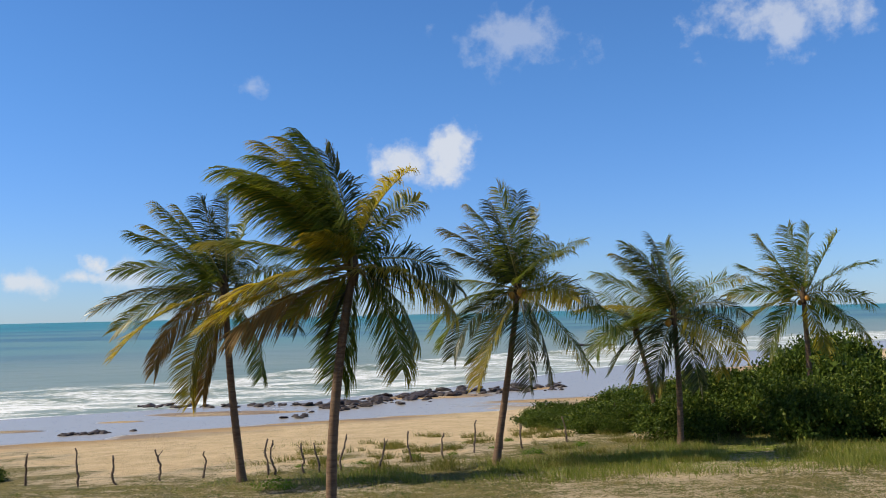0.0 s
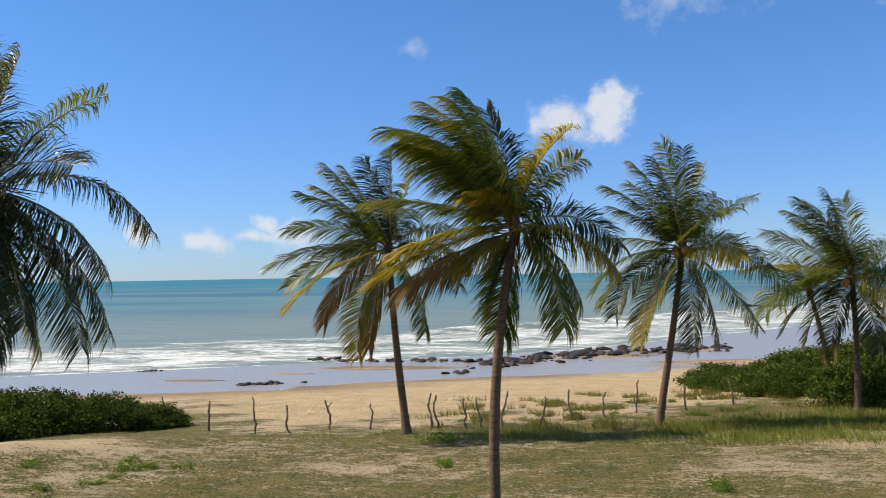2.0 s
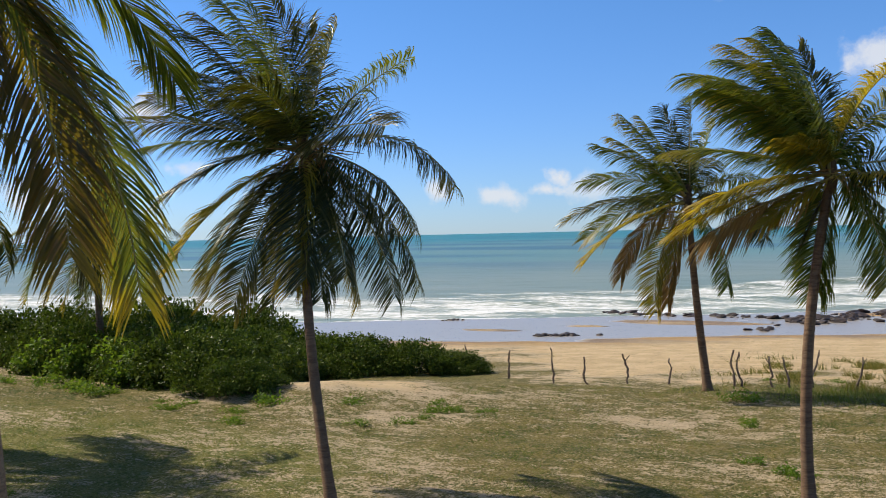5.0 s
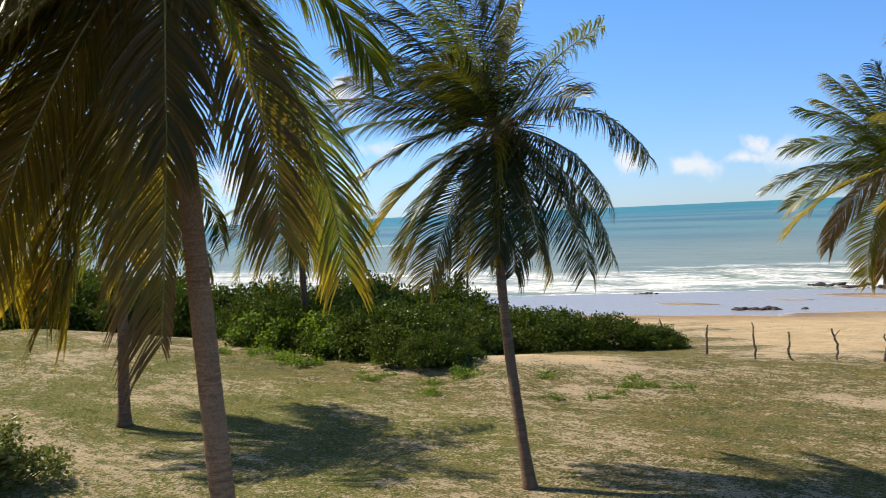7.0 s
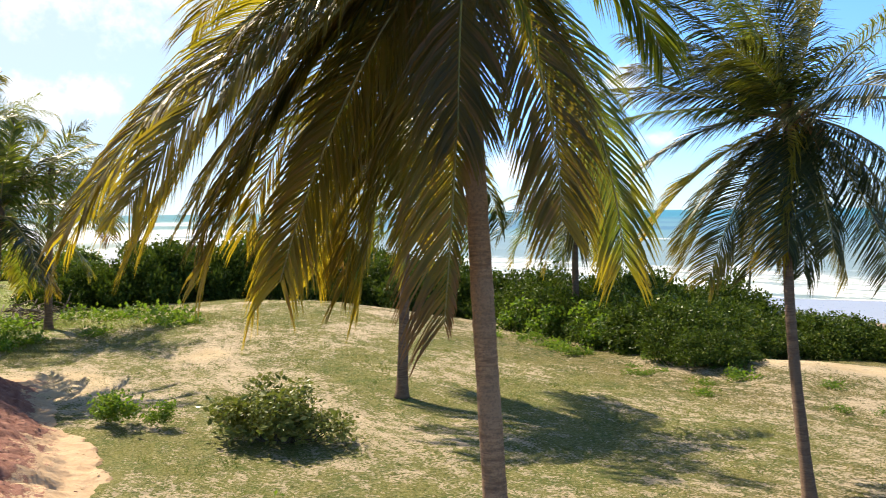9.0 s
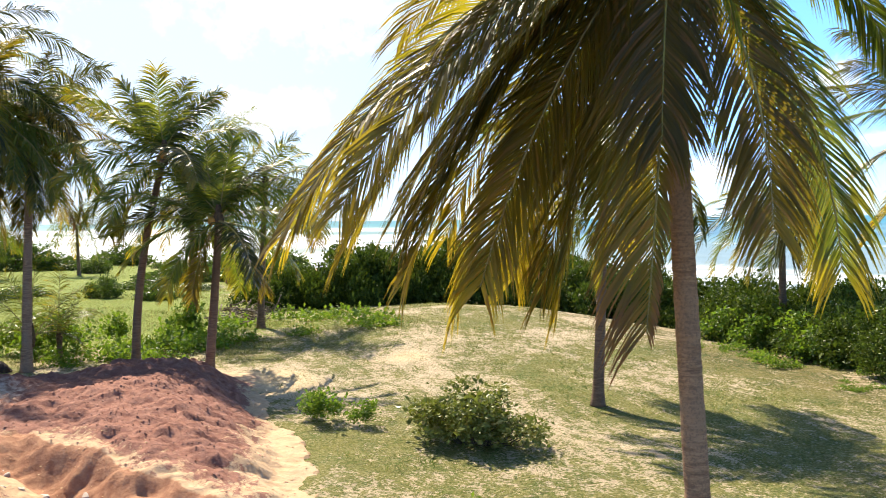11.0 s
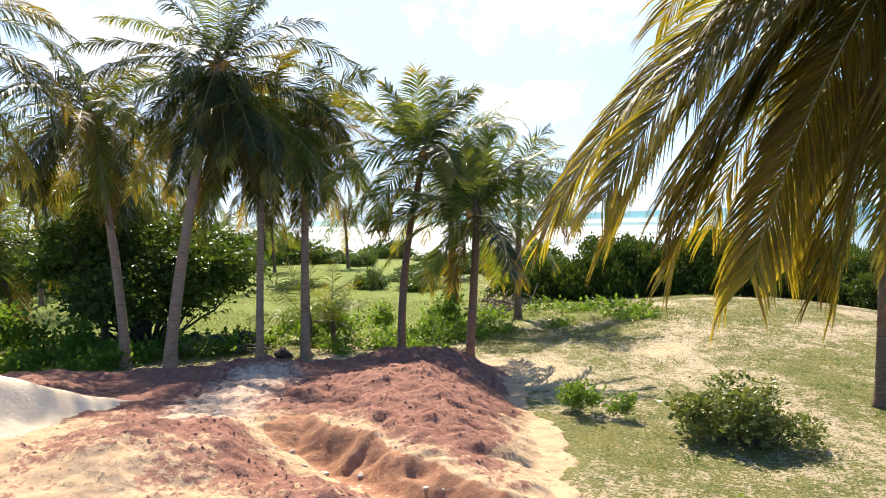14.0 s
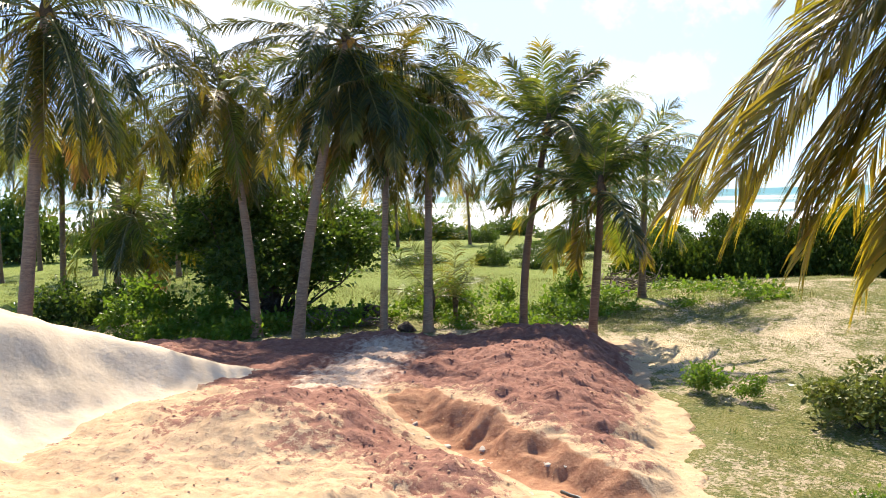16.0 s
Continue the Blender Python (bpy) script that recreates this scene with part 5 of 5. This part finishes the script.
# ---- fence ----
posts = [(23.75, 34.0), (21.15, 31.8), (18.75, 31.4), (16.5, 31.8), (14.3, 32.0), (10.5, 31.3), (8.45, 31.2), (7.9, 31.3), (6.3, 31.6), (4.1, 31.8), (2.1, 33.2), (-1.65, 35.0), (-4.4, 36.0), (-7.1, 37.4), (26.1, 38.5), (9.9, 31.4), (0.3, 34.0), (-3.4, 36.0)]
for k, (a, d) in enumerate(posts):
    rp = np.random.default_rng(500 + k)
    p = spot(a, d)
    hgt = rp.uniform(0.85, 1.2)
    t = np.linspace(0, 1, 11)
    kink = np.cumsum(rp.normal(0, 0.032, (11, 2)), 0)
    pth = np.stack([kink[:, 0] + rp.normal(0, 0.12) * t, kink[:, 1], -0.25 + t * (hgt + 0.25)], 1)
    v, f = tube(pth, np.interp(t, [0, 1], [0.042, 0.026]) * rp.uniform(0.75, 1.25, 11), 7)
    if k % 3 == 0:                                   # a cut side shoot
        a = rp.uniform(0, 6.28)
        sp = pth[8] + np.outer(np.linspace(0, 1, 4), [0.16 * math.cos(a), 0.16 * math.sin(a), 0.2])
        v2, f2 = tube(sp, [0.022, 0.018, 0.016, 0.012], 5)
        f = f + [tuple(q + len(v) for q in g) for g in f2]
        v = np.vstack([v, v2])
    o = mesh_object("fence_post", v, f, WOOD)
    o.location = (p.x, p.y, land_at(p.x, p.y))
    tagged(o, "crooked weathered stick fence post in the grass", "fence post", "fence posts")

# ---- reef rocks ----
def rock_mesh(seed):
    bm = bmesh.new()
    bmesh.ops.create_icosphere(bm, subdivisions=2, radius=0.5)
    rp = np.random.default_rng(seed)
    o = Vector(rp.uniform(-50, 50, 3))
    for v in bm.verts:
        n = noise.noise(v.co * 2.2 + o) * 0.45 + noise.noise(v.co * 6 + o) * 0.2
        v.co *= 1.0 + n
        v.co.z *= 0.62
    me = bpy.data.meshes.new("reef_rock")
    bm.to_mesh(me)
    bm.free()
    me.materials.append(REEF)
    return me


ROCKS = [rock_mesh(600 + i) for i in range(6)]


def scatter_rocks(n, x0, y0, x1, y1, width, smin, smax, seed):
    rp = np.random.default_rng(seed)
    for i in range(n):
        t = rp.uniform()
        x = x0 + (x1 - x0) * t + rp.normal(0, width * 0.5)
        y = y0 + (y1 - y0) * t + rp.normal(0, width)
        o = new("reef_rock", ROCKS[rp.integers(6)])
        s = rp.uniform(smin, smax) ** 1.3
        o.matrix_basis = Matrix.LocRotScale((x, y, max(land_at(x, y), -1.5) + s * 0.06), Euler((rp.uniform(-0.3, 0.3), rp.uniform(-0.3, 0.3), rp.uniform(0, 6.28))), (s * rp.uniform(0.9, 1.7), s * rp.uniform(0.8, 1.2), s * rp.uniform(0.5, 0.85)))
        tagged(o, "dark wet reef rock on the tidal flat", "rock", "reef rocks")


scatter_rocks(34, -21.4, 52.8, -18.8, 53.6, 0.3, 0.25, 0.6, 1)
scatter_rocks(2, -17.9, 54.2, -17.6, 54.2, 0.1, 0.4, 0.5, 2)
scatter_rocks(50, -23.5, 71.0, -9.0, 68.5, 0.5, 0.3, 0.8, 3)
scatter_rocks(90, -9.0, 66.0, -1.0, 74.0, 1.9, 0.35, 1.0, 4)
scatter_rocks(80, -2.0, 74.0, 9.5, 81.0, 2.0, 0.35, 1.0, 5)
scatter_rocks(60, -9.0, 65.5, 9.5, 80.5, 2.4, 0.15, 0.42, 10)
scatter_rocks(26, -22.0, 70.6, -9.0, 68.2, 0.7, 0.14, 0.34, 11)
scatter_rocks(4, -10.2, 59.4, -8.8, 60.2, 0.3, 0.4, 0.7, 6)
scatter_rocks(8, -32.4, 62.2, -30.5, 63.0, 0.3, 0.25, 0.5, 7)
scatter_rocks(16, 22.0, 168.0, 30.0, 168.0, 1.0, 0.6, 1.3, 8)
scatter_rocks(8, 6.5, 75.0, 9.5, 76.0, 0.4, 0.3, 0.6, 9)

# ---- earth clods, broken concrete, hose ----
def chunk_mesh(seed, mat, name):
    bm = bmesh.new()
    bmesh.ops.create_cube(bm, size=1.0)
    bmesh.ops.subdivide_edges(bm, edges=bm.edges[:], cuts=1, use_grid_fill=True)
    for v in bm.verts:
        v.co = v.co * 0.55 + v.co.normalized() * 0.28
    rp = np.random.default_rng(seed)
    for v in bm.verts:
        v.co += Vector(rp.normal(0, 0.06, 3))
    me = bpy.data.meshes.new(name)
    bm.to_mesh(me)
    bm.free()
    me.materials.append(mat)
    return me


CHUNKS = [chunk_mesh(700 + i, CONCRETE, "concrete_chunk") for i in range(4)]
rp = np.random.default_rng(9)
(ax, ay), (bx1, by1) = GULLY
for i in range(30):
    t = rp.uniform(-0.05, 0.85)
    x, y = ax + (bx1 - ax) * t + rp.normal(0, 0.25), ay + (by1 - ay) * t - 0.1 + rp.normal(0, 0.2)
    s = rp.uniform(0.05, 0.14)
    o = new("concrete_chunk", CHUNKS[i % 4])
    o.matrix_basis = Matrix.LocRotScale((x, y, bank_at(x, y) - s * 0.3), Euler(rp.uniform(-0.3, 0.3, 3)), (s * 1.4, s * 1.2, s * 0.5))
    tagged(o, "broken grey concrete chunk in the gully", "rubble", "concrete chunks")
# crumbled clods over the dug earth
def clods(name, n, seed, chance, lo, hi, mat, label):
    rp = np.random.default_rng(seed)
    x, y = rp.uniform(-31.5, -11.5, n), rp.uniform(-10.5, 5.2, n)
    z, rd, tr, cl = bank(x, y)
    keep = (rp.uniform(0, 1, n) < chance(rd, tr, cl)) & (bank_toe(x) - y > 0.1)
    x, y, z = x[keep], y[keep], z[keep]
    m = len(x)
    size = (lo + (hi - lo) * rp.uniform(0, 1, m) ** 3)[:, None, None]
    ring = np.array([(1, 0, 0), (0.25, 0.9, 0.1), (-0.8, 0.5, 0), (-0.7, -0.6, 0.1), (0.3, -0.9, 0), (0.1, 0.05, 0.75), (-0.1, 0, -0.6)])
    p = ring[None] * rp.uniform(0.6, 1.25, (m, 7, 3)) * size
    a = rp.uniform(0, 6.283, m)[:, None]
    px2 = p[:, :, 0] * np.cos(a) - p[:, :, 1] * np.sin(a)
    py2 = p[:, :, 0] * np.sin(a) + p[:, :, 1] * np.cos(a)
    tip = rp.normal(0, 0.35, (m, 1))
    v = np.stack([px2 + x[:, None], py2 + y[:, None], p[:, :, 2] * 0.55 + px2 * tip * 0.5 + z[:, None] + size[:, :, 0] * 0.08], 2).reshape(-1, 3)
    tri = np.array([(i, (i + 1) % 5, 5) for i in range(5)] + [((i + 1) % 5, i, 6) for i in range(5)])
    f = ((np.arange(m) * 7)[:, None, None] + tri[None]).reshape(-1, 3)
    return tagged(mesh_object(name, v, f, mat, None, False), label, "earth clods", kind="stuff")


clods("earth_clods", 62000, 91, lambda r, t, c: np.clip(r, 0, 1) ** 2 * 0.55 * (1 - c) * (1 - 0.8 * t), 0.014, 0.04, CLOD, "crumbled red earth clods on the bank")
clods("tan_clods", 16000, 92, lambda r, t, c: 0.22 * (1 - np.clip(r, 0, 1)), 0.014, 0.036, TAN_CLOD, "crumbled tan earth clods on the bank")
rp = np.random.default_rng(12)
t = np.linspace(0, 1, 14)
hp = np.stack([-15.4 + 2.6 * t, 1.75 + 0.75 * t + 0.12 * np.sin(t * 7), 0 * t], 1)
hp[:, 2] = [bank_at(x, y) + 0.06 for x, y, _ in hp]
v, f = tube(hp, np.full(14, 0.03), 8)
tagged(mesh_object("hose", v, f, RUBBER), "black hose lying in the gully", "hose")


# cut branches and brushwood heaps
def brush_heap(x, y, n, rx, ry, h, seed, label):
    rp = np.random.default_rng(seed)
    e = empty("brushwood_heap", (x, y, land_at(x, y)), label, "brushwood")
    for i in range(n):
        c = np.array([rp.normal(0, rx * 0.5), rp.normal(0, ry * 0.5), rp.uniform(0.0, h)])
        d = rp.normal(0, 1, 3) * np.array([1, 1, 0.3])
        d /= np.linalg.norm(d)
        ln = rp.uniform(0.6, 1.8)
        tt = np.linspace(-0.5, 0.5, 5)[:, None]
        p = c + d * ln * tt + rp.normal(0, 0.04, (5, 3))
        p[:, 2] = np.maximum(p[:, 2], 0.02)
        v, f = tube(p, np.linspace(0.03, 0.012, 5) * rp.uniform(0.7, 1.5), 5)
        mesh_object("branch", v, f, WOOD, e)
    return e


brush_heap(-38.5, -4.6, 60, 2.6, 1.2, 0.5, 801, "grey heap of cut branches in the grass")
brush_heap(-46.5, 9.0, 70, 2.8, 1.4, 0.7, 802, "grey heap of brushwood at the field's edge")
brush_heap(-37.0, -3.0, 20, 0.8, 0.6, 0.3, 803, "small heap of dark cut branches")

# grubbed-out roots beside the brushwood
ROOT = plain("root_earth", (0.035, 0.022, 0.015), (0.1, 0.065, 0.045), 8, 0.95, 0.9, 0.05)
root_me = ROCKS[1].copy()
root_me.materials.clear()
root_me.materials.append(ROOT)
for x, y, w in ((-38.8, -3.3, 1.3), (-35.2, -1.6, 0.7), (-34.8, -2.3, 0.5), (-41.5, -5.6, 0.8)):
    o = new("root_ball", root_me)
    o.matrix_basis = Matrix.LocRotScale((x, y, land_at(x, y) + 0.15 * w), Euler((0.2, 0.1, x)), (w, w, w))
    tagged(o, "dark grubbed-out root ball lying on the grass", "root ball", "root balls")

# young palm sprouting from the ground
palm(91.2, 36.5, 91.0, -6.3, [(60, 30, 10, 2.6, "g"), (120, 150, 10, 2.6, "g"), (90, 80, 0, 2.8, "g"), (40, 0, 0, 2.2, "g"), (150, 200, 0, 2.4, "g"), (105, 120, -20, 2.6, "g")], 90, 0.1, 2, 2.2, 0, 0.0, "young coconut palm sprouting from the ground", 40, blade=0.7, wind=0.1)
palm(89.6, 37.5, 89.6, -6.4, [(70, 50, 10, 2.2, "g"), (110, 140, 10, 2.2, "g"), (90, 85, 0, 2.6, "y")], 91, 0.1, 2, 2.0, 0, 0.0, "young coconut palm with bright leaves", 40, blade=0.7, wind=0.1)


# ---- grass ----
def grass(name, n, box, lo, hi, seed, where, label, lay=0.45, mat=None):
    rp = np.random.default_rng(seed)
    x, y = rp.uniform(box[0], box[1], n), rp.uniform(box[2], box[3], n)
    keep = rp.uniform(0, 1, n) < where(x, y)
    x, y = x[keep], y[keep]
    z = land(x, y)
    m = len(x)
    h = rp.uniform(lo, hi, m) * (0.6 + 0.8 * fbm(x * 0.6, y * 0.6, seed, 2))
    a = rp.uniform(0, 6.283, m)
    lean = rp.normal(0, lay, (m, 2)) * h[:, None] + np.array([-0.25, -0.1]) * h[:, None]
    w = 0.006 + 0.025 * h
    dx, dy = np.cos(a) * w, np.sin(a) * w
    v = np.stack([np.stack([x - dx, y - dy, z - 0.01], 1), np.stack([x + dx, y + dy, z - 0.01], 1), np.stack([x + lean[:, 0], y + lean[:, 1], z + h], 1)], 1).reshape(-1, 3)
    f = (np.arange(m) * 3)[:, None] + np.array([0, 1, 2])
    ob = mesh_object(name, v, f, mat or GRASS_BLADE, None, False)
    return tagged(ob, label, "grass", kind="stuff")


def lawn_mask(x, y):
    b = np.exp(-(((x + 17.5) / 5.5) ** 2 + ((y - 25.5) / 2.6) ** 2)) * 0.6
    toe = bank_toe(x) - 0.4
    return sstep(0.35, 0.65, 0.14 + 1.05 * fbm(x * 0.3, y * 0.45, 51, 4) - b) * (y > toe + 0.3) * (offshore(x, y) < -40)


grass("lawn_grass", 260000, (-48, 24, 3, 36), 0.03, 0.06, 901, lawn_mask, "short patchy lawn grass", 1.3)
grass("tall_grass", 130000, (-16, 22, 27.5, 36.5), 0.1, 0.32, 902, lambda x, y: sstep(27.5, 30.5, y) * sstep(-41, -44.5, offshore(x, y)) * sstep(0.3, 0.6, fbm(x * 0.5, y * 0.5, 53, 3)), "tall green grass along the fence", 0.45, FENCE_GRASS)
grass("field_grass", 80000, (-75, -33, -30, 14), 0.06, 0.22, 903, lambda x, y: sstep(0.35, 0.6, fbm(x * 0.3, y * 0.3, 54, 3)) * 0.9, "rough green grass of the field")
grass("beach_grass", 90000, (-9, 9, 31, 45), 0.08, 0.28, 904, lambda x, y: sstep(0.58, 0.66, fbm(x * 0.9, y * 0.9, 55, 3)) * sstep(-26, -34, offshore(x, y)) * sstep(-9, -2, x), "creeping grass tufts on the dry beach sand")
grass("grass_tufts", 300000, (-46, 22, 3, 31), 0.05, 0.12, 905, lambda x, y: lawn_mask(x, y) * sstep(0.5, 0.62, fbm(x * 1.3, y * 1.3, 56, 3)) * sstep(0.45, 0.6, fbm(x * 5, y * 5, 57, 2)), "greener grass tufts in the patchy lawn", 0.9, TUFT)
